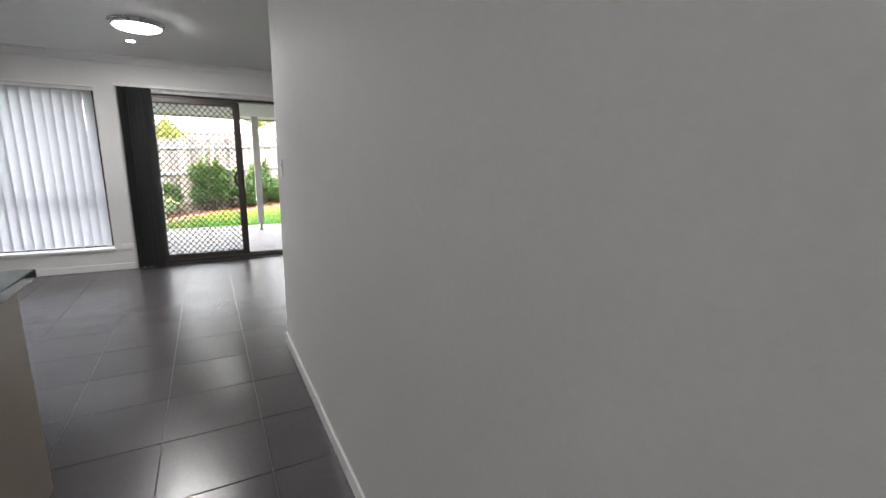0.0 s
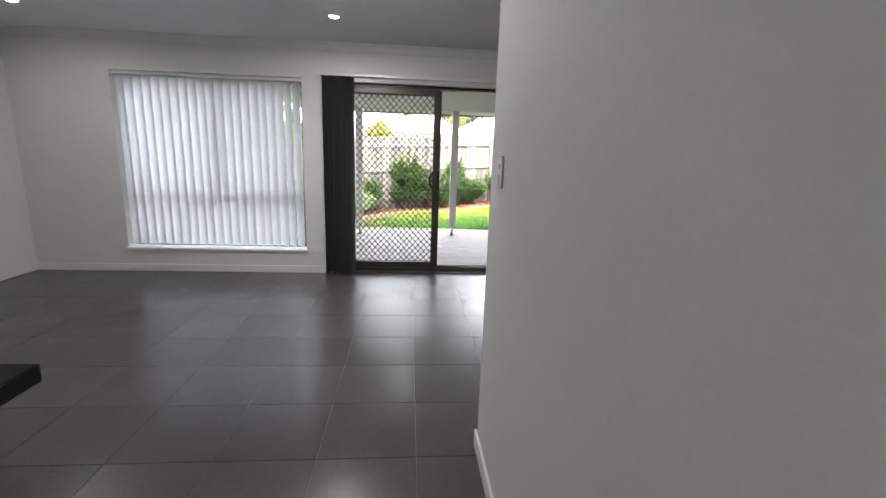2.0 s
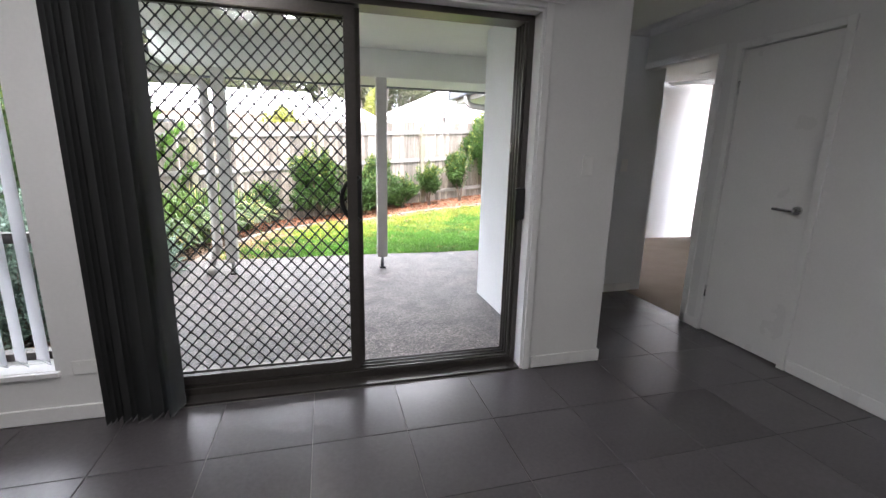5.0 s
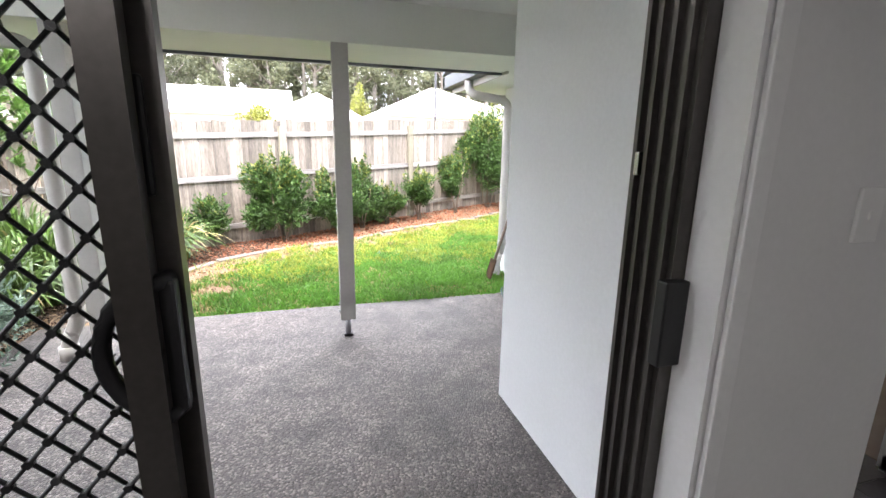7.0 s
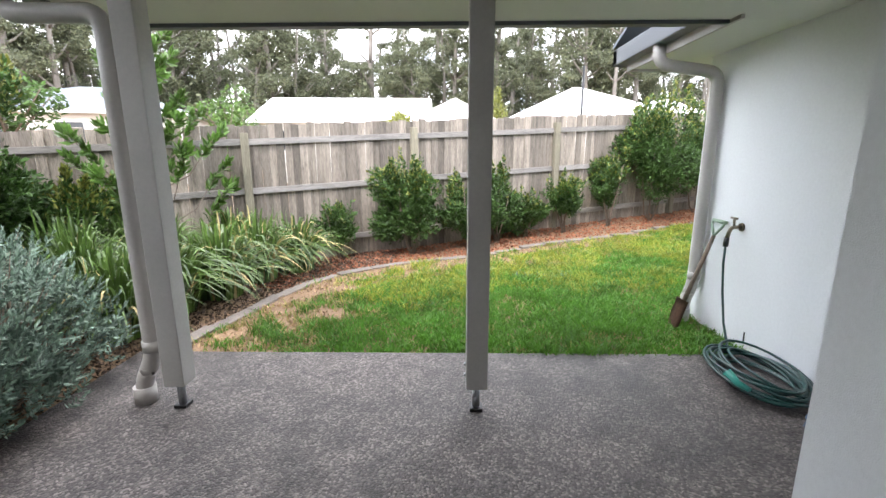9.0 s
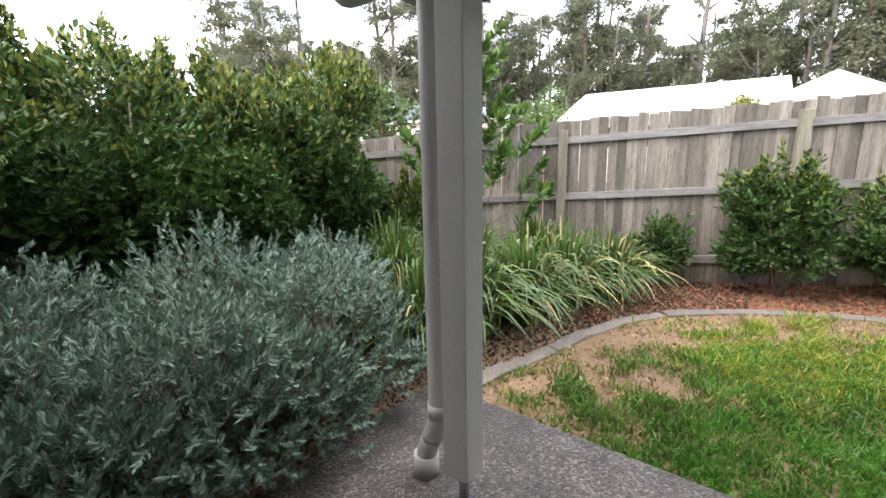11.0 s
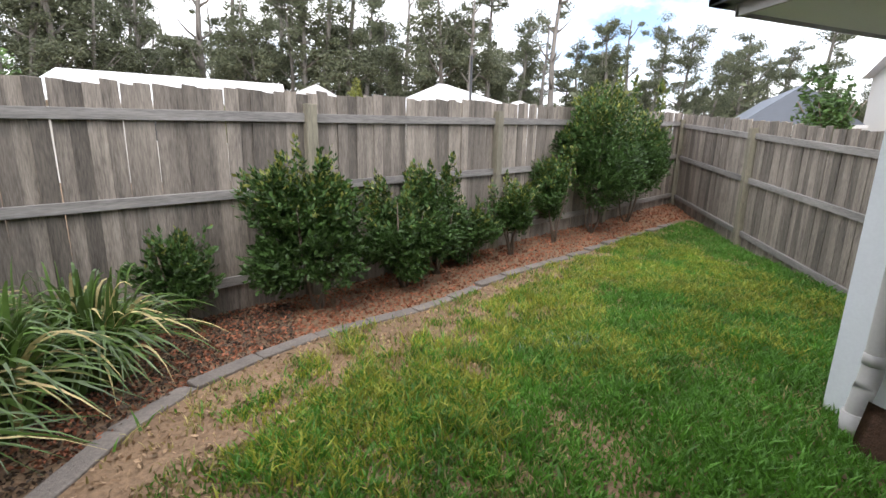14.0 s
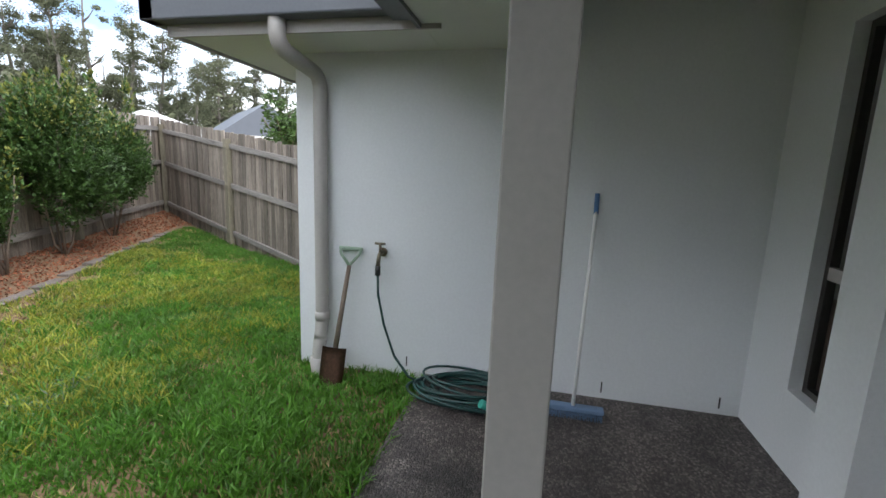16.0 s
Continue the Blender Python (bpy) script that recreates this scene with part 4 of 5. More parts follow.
gx = np.concatenate([[-400, -120, -40, -15], np.arange(-7, 9.01, 0.25), [15, 40, 120, 400]])
gy = np.concatenate([[-400, -120, -40, -5], np.arange(6, 18.01, 0.25), [25, 40, 120, 400]])
GX, GY = np.meshgrid(gx, gy)
GZ = np.where((GX > -7.1) & (GX < 9.1) & (GY > 5.9) & (GY < 18.1), ground_z(GX, GY), -0.12)
n = len(gx)
verts = np.stack([GX, GY, GZ], -1).reshape(-1, 3)
idx = np.arange(len(verts)).reshape(len(gy), n)
faces = np.stack([idx[:-1, :-1], idx[:-1, 1:], idx[1:, 1:], idx[1:, :-1]], -1).reshape(-1, 4)
ground = mesh_object("ground", verts, faces, [SOIL])
tagged(ground, "sandy brown earth under lawn and garden bed", "ground", "", "structure")
for p in ground.data.polygons:
    p.use_smooth = True

RNG = np.random.default_rng(11)


def patch_noise(x, y, s):
    return np.array([noise.noise(Vector((a * s, b * s, 3.3))) for a, b in zip(x, y)])


def blades(n, seed, height, x0, x1, y0, y1, keep):
    rng = np.random.default_rng(seed)
    each = 9
    cx, cy = np.repeat(rng.uniform(x0, x1, n // each), each), np.repeat(rng.uniform(y0, y1, n // each), each)
    size = np.repeat(rng.uniform(0.012, 0.04, n // each), each)
    big = np.repeat(rng.uniform(0.6, 1.5, n // each), each)
    ox, oy = rng.normal(0, size), rng.normal(0, size)
    x, y = cx + ox, cy + oy
    ok = inside_lawn(x, y)
    x, y, ox, oy, big = x[ok], y[ok], ox[ok], oy[ok], big[ok]
    ok = keep(x, y, rng)
    x, y, ox, oy, big = x[ok], y[ok], ox[ok], oy[ok], big[ok]
    z = ground_z(x, y)
    h = height * big * rng.uniform(0.6, 1.3, len(x)) * (1 + 0.6 * patch_noise(x, y, 1.6))
    a = rng.uniform(0, math.tau, len(x))
    w = rng.uniform(0.0025, 0.007, len(x))
    lean = rng.uniform(0.2, 1.3, len(x)) * h
    b = np.arctan2(oy, ox) + rng.normal(0, 0.7, len(x))
    dx, dy = np.cos(a) * w, np.sin(a) * w
    lx, ly = np.cos(b) * lean, np.sin(b) * lean
    v = np.stack([np.stack([x - dx, y - dy, z - 0.005], 1), np.stack([x + dx, y + dy, z - 0.005], 1), np.stack([x + lx * 0.4 + dx * 0.8, y + ly * 0.4 + dy * 0.8, z + h * 0.6], 1),
                  np.stack([x + lx * 0.4 - dx * 0.8, y + ly * 0.4 - dy * 0.8, z + h * 0.6], 1), np.stack([x + lx, y + ly, z + h], 1)], 1).reshape(-1, 3)
    k = np.arange(len(x)) * 5
    return v, [f for q in k.tolist() for f in ((q, q + 1, q + 2, q + 3), (q + 3, q + 2, q + 4))]


def bare(x, y):
    """How bare the lawn is: most along the bed, least by the patio and the wing."""
    yk = np.interp(x, KX[12:], KY[12:])
    d = yk - y
    e = x - np.interp(y, KY[:60], KX[:60])
    edge = np.minimum(d, e * 1.2)
    return np.clip(1.15 - edge / 1.5, 0, 1) * np.clip(1.25 - 0.13 * np.maximum(x, 0), 0.35, 1) + 0.55 * patch_noise(x, y, 1.9) + 0.75 * patch_noise(x, y, 5.0)


def mesh_stuff(name, v, f, mat, label, category):
    me = bpy.data.meshes.new(name)
    me.from_pydata(v.tolist(), [], f if isinstance(f, list) else f.tolist())
    me.materials.append(mat)
    return tagged(new(name, me), label, category, "", "stuff")


v, f = blades(420000, 5, 0.046, -1.0, 7.0, 9.9, 15.6, lambda x, y, r: bare(x, y) + r.normal(0, 0.24, len(x)) < 0.54)
mesh_stuff("grass", v, f, GRASS, "lush green lawn grass of uneven height", "grass")
v, f = blades(110000, 6, 0.035, -1.0, 7.0, 9.9, 15.6, lambda x, y, r: np.abs(bare(x, y) + r.normal(0, 0.2, len(x)) - 0.62) < 0.42)
mesh_stuff("dry_grass", v, f, DRY_GRASS, "thin yellowed grass at the edge of the lawn", "grass")
v, f = blades(150000, 26, 0.052, -0.6, 5.5, 10.4, 15.0, lambda x, y, r: (bare(x, y) + r.normal(0, 0.15, len(x)) < 0.7) & (patch_noise(x, y, 0.9) + 0.5 * patch_noise(x, y, 4.0) + np.clip((y - 11.9) * 0.45, -0.6, 0.45) > r.normal(0.20, 0.12, len(x))))
mesh_stuff("lime_grass", v, f, LIME_GRASS, "yellow green patches of lawn grass", "grass")
v, f = blades(5200, 16, 0.045, 1.2, 3.2, 11.4, 13.0, lambda x, y, r: ((x - 2.1) / 0.35) ** 2 + ((y - 12.0) / 0.22) ** 2 < r.uniform(0.2, 1.4, len(x)))
mesh_stuff("weed_patch", v, f, SILVER, "grey green weed patch in the lawn", "weed")


def chips(n, seed, size, keep, x0, x1, y0, y1):
    rng = np.random.default_rng(seed)
    x, y = rng.uniform(x0, x1, n), rng.uniform(y0, y1, n)
    ok = keep(x, y, rng)
    c = np.stack([x[ok], y[ok], ground_z(x[ok], y[ok]) + rng.uniform(0.0, 0.02, ok.sum())], 1)
    return leaves(rng, c, size, 0.55, 0.05)


def in_bed(x, y, rng):
    yk = np.interp(x, KX[12:], KY[12:])
    return (y > yk + 0.05) & (y < fence_y(x) - 0.02) & (x > -1.2)


def in_left_bed(x, y, rng):
    xk = np.interp(y, KY[:60], KX[:60])
    return (x < xk - 0.04) & (y < fence_y(x) - 0.03) & (x > -4.3)


v, f = chips(60000, 21, 0.035, in_bed, -1.2, 7.7, 11.5, 16.6)
mesh_stuff("bark_mulch", v, f, MULCH, "red brown bark mulch in the garden bed", "mulch")
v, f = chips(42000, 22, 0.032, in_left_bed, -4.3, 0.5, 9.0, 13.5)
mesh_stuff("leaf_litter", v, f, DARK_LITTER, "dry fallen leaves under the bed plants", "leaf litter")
v, f = chips(26000, 23, 0.034, lambda x, y, r: inside_lawn(x, y) & (bare(x, y) > 0.3), -1.0, 7.0, 10, 15.6)
mesh_stuff("fallen_leaves", v, f, LITTER, "dry fallen leaves scattered on bare earth", "leaf litter")


# ---- plants ----
def shrub(label, x, y, r, h, count, seed, size=0.053, tips=0.22, stem=0.09, mats=(LEAF, TIP_LEAF), group="bed shrubs", lumps=11, name="shrub"):
    """A leafy bush: stems from the ground and an uneven crown of single leaves."""
    rng = np.random.default_rng(seed)
    z = float(ground_z(np.array(x), np.array(y)))
    s = thing(name, label, "shrub", group)
    s.location = (x, y, z)
    bm = bmesh.new()
    for k in range(4):
        a = rng.uniform(0, math.tau)
        e = (math.cos(a) * r * 0.5, math.sin(a) * r * 0.5, h * rng.uniform(0.5, 0.8))
        tube(bm, [(0.02 * k, 0, -0.03), (e[0] * 0.3, e[1] * 0.3, stem + 0.05), (e[0] * 0.8, e[1] * 0.8, e[2] * 0.7), e], [0.016, 0.013, 0.009, 0.004], 6)
    part("stem_frame", bm, TWIG, s)
    n = int(count * 0.62)
    body = bumpy(rng, n, (r * 1.38, r * 1.38, (h - stem) / 2 * 1.06), lumps)
    m = n // 6
    heads = rng.normal(0, r * 0.42, (6, 2))
    tall = np.array([1.08, 0.95, 0.9, 0.85, 0.8, 0.75])
    pick = rng.integers(0, 6, m)
    rise = rng.uniform(0.0, 1.0, m)
    spire = np.concatenate([heads[pick] + rng.normal(0, r * 0.15, (m, 2)) * (1.2 - rise)[:, None], (rise * tall[pick] * (h - stem) / 2)[:, None]], 1)
    pts = np.concatenate([body, spire])
    ways = pts / np.array([r, r, h / 2]) + rng.normal(0, 0.35, pts.shape) + np.array([0, 0, 0.65])
    pts[:, 2] += stem + (h - stem) / 2
    pts[:, 2] = np.maximum(pts[:, 2], 0.06)
    v, f, along = sprigs(rng, pts, ways, 8, size * 2.2, size, 0.5, 0.9)
    height = np.repeat(pts[:, 2], 8)
    young = (height > h * rng.uniform(0.55, 1.1, len(height))) & (rng.uniform(0, 1, len(height)) < tips * 2.6 * (0.3 + along))
    mesh_object("crown", v, f, mats, young.astype(int), s)
    return s


BED = "rounded glossy green shrub in the mulched bed by the fence"
shrub(BED, 0.42, 13.28, 0.50, 1.45, 2600, 31)
shrub(BED, 1.28, 13.62, 0.44, 1.12, 2000, 32)
shrub(BED, 1.72, 13.90, 0.40, 1.30, 1900, 33)
shrub("low green shrub in the mulched bed", 2.18, 14.08, 0.34, 0.80, 1200, 37)
shrub("small green shrub with bare stems in the bed", 2.85, 14.35, 0.34, 1.0, 1100, 34, stem=0.2)
shrub("small green shrub with bare stems in the bed", 3.75, 14.75, 0.36, 1.35, 1300, 35, stem=0.22)
shrub("tall bushy green shrub in the fence corner", 4.60, 15.08, 0.66, 2.35, 4200, 36, tips=0.25)
shrub("tall bushy green shrub in the fence corner", 5.70, 15.60, 0.64, 2.25, 3900, 38, tips=0.25)
shrub("thin young shrub against the fence", -0.56, 13.1, 0.27, 0.85, 520, 39, tips=0.1)
HEDGE = "tall dense lilly pilly hedge bush with yellow tips"
for i, (x, y, r, h) in enumerate(((-2.95, 11.75, 0.45, 1.25), (-3.45, 11.1, 0.75, 2.4), (-3.65, 10.1, 0.95, 2.3), (-3.9, 9.2, 1.0, 2.55), (-3.9, 8.2, 0.95, 2.5), (-3.35, 12.4, 0.45, 1.3))):
    shrub(HEDGE, x, y, r, h, int(9000 * r), 50 + i, 0.066, 0.34, 0.1, group="hedge bushes", lumps=15, name="hedge_bush")

young = thing("young_tree", "slender young tree with large glossy leaves behind the strap plants", "tree")
young.location = (-2.33, 12.05, -0.08)
ry = np.random.default_rng(77)
bm = bmesh.new()
ends, ways = [], []
tube(bm, [(0, 0, -0.02), (0.02, 0.01, 0.8), (0.0, 0.02, 1.6), (0.03, 0.0, 2.35), (0.02, 0, 2.62)], [0.020, 0.017, 0.012, 0.007, 0.004], 8)
for k in range(26):
    z = 0.30 + 0.088 * k
    a = k * 2.4
    ln = (0.78 if k < 12 else 0.42) * (1 - 0.022 * k)
    e = Vector((math.cos(a) * ln, math.sin(a) * ln, z + (0.75 if k < 12 else 0.5) * ln + 0.12))
    mid = Vector((e.x * 0.55, e.y * 0.55, z + 0.28 * ln))
    tube(bm, [(0, 0, z), mid, e], [0.008, 0.006, 0.003], 5)
    for t in (0.35, 0.6, 0.8, 1.0):
        if t > 0.5 or k > 12:
            ends.append(tuple(mid.lerp(e, t)))
            ways.append((math.cos(a) * 0.6 + ry.normal(0, 0.3), math.sin(a) * 0.6 + ry.normal(0, 0.3), 0.9))
    for q in range(2):
        b = a + ry.uniform(-0.9, 0.9)
        tip = e + Vector((math.cos(b), math.sin(b), 0.9)) * 0.11
        tube(bm, [mid.lerp(e, 0.7), tip], [0.004, 0.002], 4)
        ends.append(tuple(tip))
        ways.append((math.cos(b) * 0.6, math.sin(b) * 0.6, 0.9))
for z in np.arange(1.6, 2.8, 0.08):
    ends.append((0.02 + ry.normal(0, 0.05), ry.normal(0, 0.05), z))
    ways.append((ry.normal(0, 0.5), ry.normal(0, 0.5), 1.0))
part("trunk", bm, TWIG, young)
v, f, along = sprigs(ry, np.array(ends), np.array(ways), 14, 0.11, 0.12, 0.42, 0.85)
mesh_object("crown", v, f, [BRIGHT_LEAF], None, young)


def strap_clump(x, y, r, h, count, seed, dry=0.12, mat=STRAP):
    """A tussock of long arching strap leaves."""
    rng = np.random.default_rng(seed)
    z = float(ground_z(np.array(x), np.array(y)))
    t = thing("strap_plant", "arching strap leaf tussock with yellow green blades by the kerb", "plant", "strap leaf tussocks")
    t.location = (x, y, z)
    a = rng.uniform(0, math.tau, count)
    out_ = np.where(rng.uniform(0, 1, count) < 0.4, rng.uniform(0.75, 1.2, count), rng.uniform(0.05, 0.75, count)) * r
    up = h * rng.uniform(0.6, 1.15, count) * (1 - 0.22 * out_ / r)
    w = rng.uniform(0.008, 0.018, count)
    base = rng.uniform(0, 0.2, count)
    tw = rng.uniform(-0.9, 0.9, count)
    sway = rng.normal(0, 0.22, count)
    segs = 8
    vv = []
    for i in range(segs + 1):
        s = i / segs
        rad = base + out_ * (s ** 1.6)
        zz = up * (2.05 * s - 1.0 * s * s - 0.55 * s ** 3 * np.minimum(out_ / r, 1.15))
        wid = w * (1 - s ** 2.5) + 0.0008
        px, py = np.cos(a + sway * s) * rad, np.sin(a + sway * s) * rad
        sx, sy = -np.sin(a + tw) * wid, np.cos(a + tw) * wid
        zz = np.maximum(zz, 0.01)
        vv += [np.stack([px - sx, py - sy, zz], 1), np.stack([px + sx, py + sy, zz + 0.3 * wid], 1)]
    v = np.stack(vv, 1).reshape(-1, 3)
    m = 2 * (segs + 1)
    k = (np.arange(count) * m)[:, None]
    fs = np.concatenate([np.stack([k[:, 0] + 2 * i, k[:, 0] + 2 * i + 1, k[:, 0] + 2 * i + 3, k[:, 0] + 2 * i + 2], 1) for i in range(segs)])
    idx = np.tile((rng.uniform(0, 1, count) < dry).astype(int), segs)
    mesh_object("tussock", v, fs, [mat, DRY_STRAP], idx, t)
    return t


for i, (x, y, r, h, d) in enumerate(((-0.98, 12.35, 0.55, 0.72, 0.3), (-1.25, 11.85, 0.62, 0.80, 0.2), (-1.35, 11.25, 0.62, 0.80, 0.15), (-1.55, 10.75, 0.66, 0.82, 0.08), (-1.75, 12.3, 0.6, 0.85, 0.15),
                                     (-2.1, 11.45, 0.66, 0.88, 0.08), (-2.3, 10.75, 0.66, 0.85, 0.06), (-1.62, 10.25, 0.5, 0.72, 0.08), (-2.75, 11.1, 0.6, 0.9, 0.06), (-2.6, 11.9, 0.55, 0.9, 0.1))):
    strap_clump(x + 0.08, y, r * 0.95, h * 0.95, 380, 90 + i, d * 0.5)


def silver_bush(x, y, r, h, twigs, seed):
    """A dense grey-green bush of upright leafy twigs."""
    rng = np.random.default_rng(seed)
    z = float(ground_z(np.array(x), np.array(y)))
    t = thing("silver_bush", "dense silver green bush of fine leafy twigs beside the slab", "shrub", "silver bushes")
    t.location = (x, y, z)
    bm = bmesh.new()
    d = rng.normal(size=(twigs, 3))
    d[:, 2] = np.abs(d[:, 2]) * 0.9 + 0.22
    d /= np.linalg.norm(d, axis=1)[:, None]
    e = d * np.array([r, r, h]) * (rng.uniform(0.5, 1.0, twigs) ** 0.5 * rng.choice((1.0, 1.0, 1.0, 1.14), twigs))[:, None]
    e[:, 2] = np.maximum(e[:, 2], 0.16 + rng.uniform(0, 0.1, twigs))
    way = d + rng.normal(0, 0.3, d.shape) + np.array([0, 0, 0.25])
    for k in range(0, twigs, 7):
        tube(bm, [(0, 0, 0.02), e[k] * 0.5, e[k]], [0.010, 0.006, 0.002], 4)
    part("branchwork", bm, TWIG, t)
    v, f, along = sprigs(rng, e, way, 20, 0.14, 0.042, 0.34, 0.8)
    mesh_object("crown", v, f, [SILVER], None, t)
    return t


for i, (x, y, r, h) in enumerate(((-1.95, 9.55, 0.72, 0.86), (-1.85, 8.75, 0.70, 0.80), (-2.6, 9.2, 0.75, 0.95), (-2.1, 8.0, 0.72, 0.80), (-2.8, 8.3, 0.7, 0.9), (-2.45, 10.0, 0.6, 0.85), (-1.6, 9.05, 0.5, 0.62), (-1.62, 8.3, 0.5, 0.6), (-1.7, 7.7, 0.5, 0.65))):
    silver_bush(x + 0.2, y, r, h * 1.04, int(900 * r), 120 + i)


# ---- beyond the fence ----
def hip_house(label, x, y, wide, deep, wall_h, ridge_h, roof, turn=0.0, gable=False, storeys=1):
    """A far house: walls, roof with eaves, fascia, and windows set in its near side."""
    h = thing("house", label, "house", "houses beyond the fence")
    part("wall", boxes((-wide / 2, -deep / 2, -0.2, wide / 2, deep / 2, wall_h)), HOUSE_WALL, h)
    o = 0.5
    X, Y = wide / 2 + o, deep / 2 + o
    run = 0.0 if gable else min(X, Y) * 0.95
    bm = bmesh.new()
    lo = [bm.verts.new(p) for p in ((-X, -Y, wall_h), (X, -Y, wall_h), (X, Y, wall_h), (-X, Y, wall_h))]
    if X >= Y:
        a, b = bm.verts.new((-X + run, 0, ridge_h)), bm.verts.new((X - run, 0, ridge_h))
        sides = ((lo[0], lo[1], b, a), (lo[2], lo[3], a, b), (lo[1], lo[2], b), (lo[3], lo[0], a))
    else:
        a, b = bm.verts.new((0, -Y + run, ridge_h)), bm.verts.new((0, Y - run, ridge_h))
        sides = ((lo[1], lo[2], b, a), (lo[3], lo[0], a, b), (lo[0], lo[1], a), (lo[2], lo[3], b))
    for q in sides:
        bm.faces.new(q)
    bm.faces.new(lo[::-1])
    part("roof", bm, roof, h)
    part("fascia", boxes((-X - 0.02, -Y - 0.06, wall_h - 0.12, X + 0.02, -Y - 0.002, wall_h + 0.06)), HOUSE_TRIM, h)
    for s in range(storeys):
        for k in range(3):
            wx = -wide * 0.32 + k * wide * 0.32
            z = wall_h - 1.55 - 2.7 * s
            w = part("window", ring(wx - 0.6, wx + 0.6, z, z + 1.1, -deep / 2 - 0.04, -deep / 2 - 0.002, 0.06), HOUSE_TRIM, h)
            part("pane", boxes((wx - 0.54, -deep / 2 - 0.03, z + 0.06, wx + 0.54, -deep / 2 - 0.012, z + 1.04)), DARK_GLASS, w)
    h.matrix_world = pose(x, y, 0, 0, 0, turn)
    return h


hip_house("cream house with a long white metal roof", -5.0, 35.0, 8.6, 8.0, 3.1, 4.75, WHITE_ROOF, 4, gable=True)
hip_house("cream house wing with a white gable", 0.4, 34.0, 4.4, 8.5, 2.8, 4.05, WHITE_ROOF, 10, gable=True)
hip_house("cream house with a white hipped metal roof", 8.6, 35.0, 8.0, 8.0, 3.3, 5.3, WHITE_ROOF, 5)
hip_house("low house with a white hipped metal roof", 15.0, 38.0, 5.5, 6.0, 3.2, 5.0, WHITE_ROOF, 5)
hip_house("pale house with a grey ribbed metal roof", -18.2, 32.0, 9.5, 8.0, 3.4, 5.0, GREY_ROOF, 18)
hip_house("low house with a white metal roof seen past the hedge", -24.0, 30.0, 7.0, 7.0, 2.9, 4.2, WHITE_ROOF, 25)
hip_house("white house with a pale hipped roof", 28.0, 38.0, 8.0, 8.0, 3.0, 5.1, WHITE_ROOF, -25)
hip_house("white gabled house beyond the corner of the fence", 29.0, 30.0, 5.0, 7.0, 3.2, 5.4, GREY_ROOF, -40, gable=True)
hip_house("two storey white rendered house", 34.0, 22.5, 9.0, 9.0, 6.6, 8.0, WHITE_ROOF, -55, storeys=2)
pole = thing("flag_pole", "thin dark pole beyond the fence", "pole")
bm = bmesh.new()
tube(bm, [(5.25, 22.0, -0.1), (5.25, 22.0, 4.1)], [0.05, 0.035], 8)
part("shaft", bm, BLACK, pole)


def gum_tree(seed, h, crown, leafy=1.0, tint=GUM):
    """A tall eucalypt: pale leaning trunk, forked limbs, open clumps of small leaves."""
    rng = np.random.default_rng(seed)
    t = thing("gum_tree", "tall thin eucalypt with a pale trunk and open grey green crown", "tree", "gum trees beyond the houses")
    bm = bmesh.new()
    lean = rng.normal(0, 0.05, 2)
    trunk = [Vector((lean[0] * z + 0.15 * math.sin(z * 0.5 + seed), lean[1] * z, z)) for z in np.linspace(-0.2, h * 0.9, 9)]
    tube(bm, trunk, np.linspace(h * 0.017, h * 0.004, 9), 7)
    centres = []
    for k in range(13):
        s = rng.uniform(0.32, 0.98)
        p = trunk[min(8, int(s * 8))]
        a = rng.uniform(0, math.tau)
        ln = crown * rng.uniform(0.4, 1.0) * (1.25 - 0.6 * s)
        e = p + Vector((math.cos(a) * ln, math.sin(a) * ln, ln * rng.uniform(0.5, 1.2)))
        m = p.lerp(e, 0.5) + Vector((0, 0, -0.1 * ln))
        tube(bm, [p, m, e], [h * 0.006, h * 0.004, h * 0.0015], 5)
        for q in range(4):
            centres.append(p.lerp(e, rng.uniform(0.6, 1.1)) + Vector(rng.normal(0, 0.22 * crown, 3)))
    part("trunk", bm, BARK, t)
    pts = []
    for c in centres:
        if rng.uniform() < leafy:
            r = rng.uniform(0.16, 0.36) * crown
            pts.append(np.array(c) + rng.normal(0, 1, (170, 3)) * np.array([r, r, r * 0.6]) * 0.55)
    if pts:
        v, f = leaves(rng, np.concatenate(pts), 0.31, 0.4, -0.2)
        mesh_object("crown", v, f, [tint], None, t)
    return t


forest = random.Random(3)
kinds = [gum_tree(200 + k, 17 + (k % 4) * 2.6, 2.8 + 0.35 * (k % 3), 1.0 if k not in (3,) else 0.12) for k in range(9)]
spots = []
for k in range(205):
    a = radians(-66 + 150 * (k + forest.random()) / 205)
    d = forest.choice((50, 54, 60, 66, 74, 84)) + forest.uniform(-3, 3)
    spots.append((1 + d * math.sin(a), 9 + d * math.cos(a)))
for k, (x, y) in enumerate(spots):
    m = pose(x, y, -0.1, 0, 0, forest.uniform(0, 360))
    if k < len(kinds):
        kinds[k].matrix_world = m
    else:
        kind = kinds[forest.randrange(len(kinds))] if k % 13 else kinds[3]
        c = copy_thing(kind, m)
        s = forest.uniform(0.75, 1.12) * float(np.interp(math.degrees(math.atan2(x - 0.3, y - 9.4)), (-60, -45, 29, 34, 42, 47, 60), (0.85, 1.0, 1.0, 0.85, 0.82, 0.68, 0.65)))
        c.scale = (s, s, s)


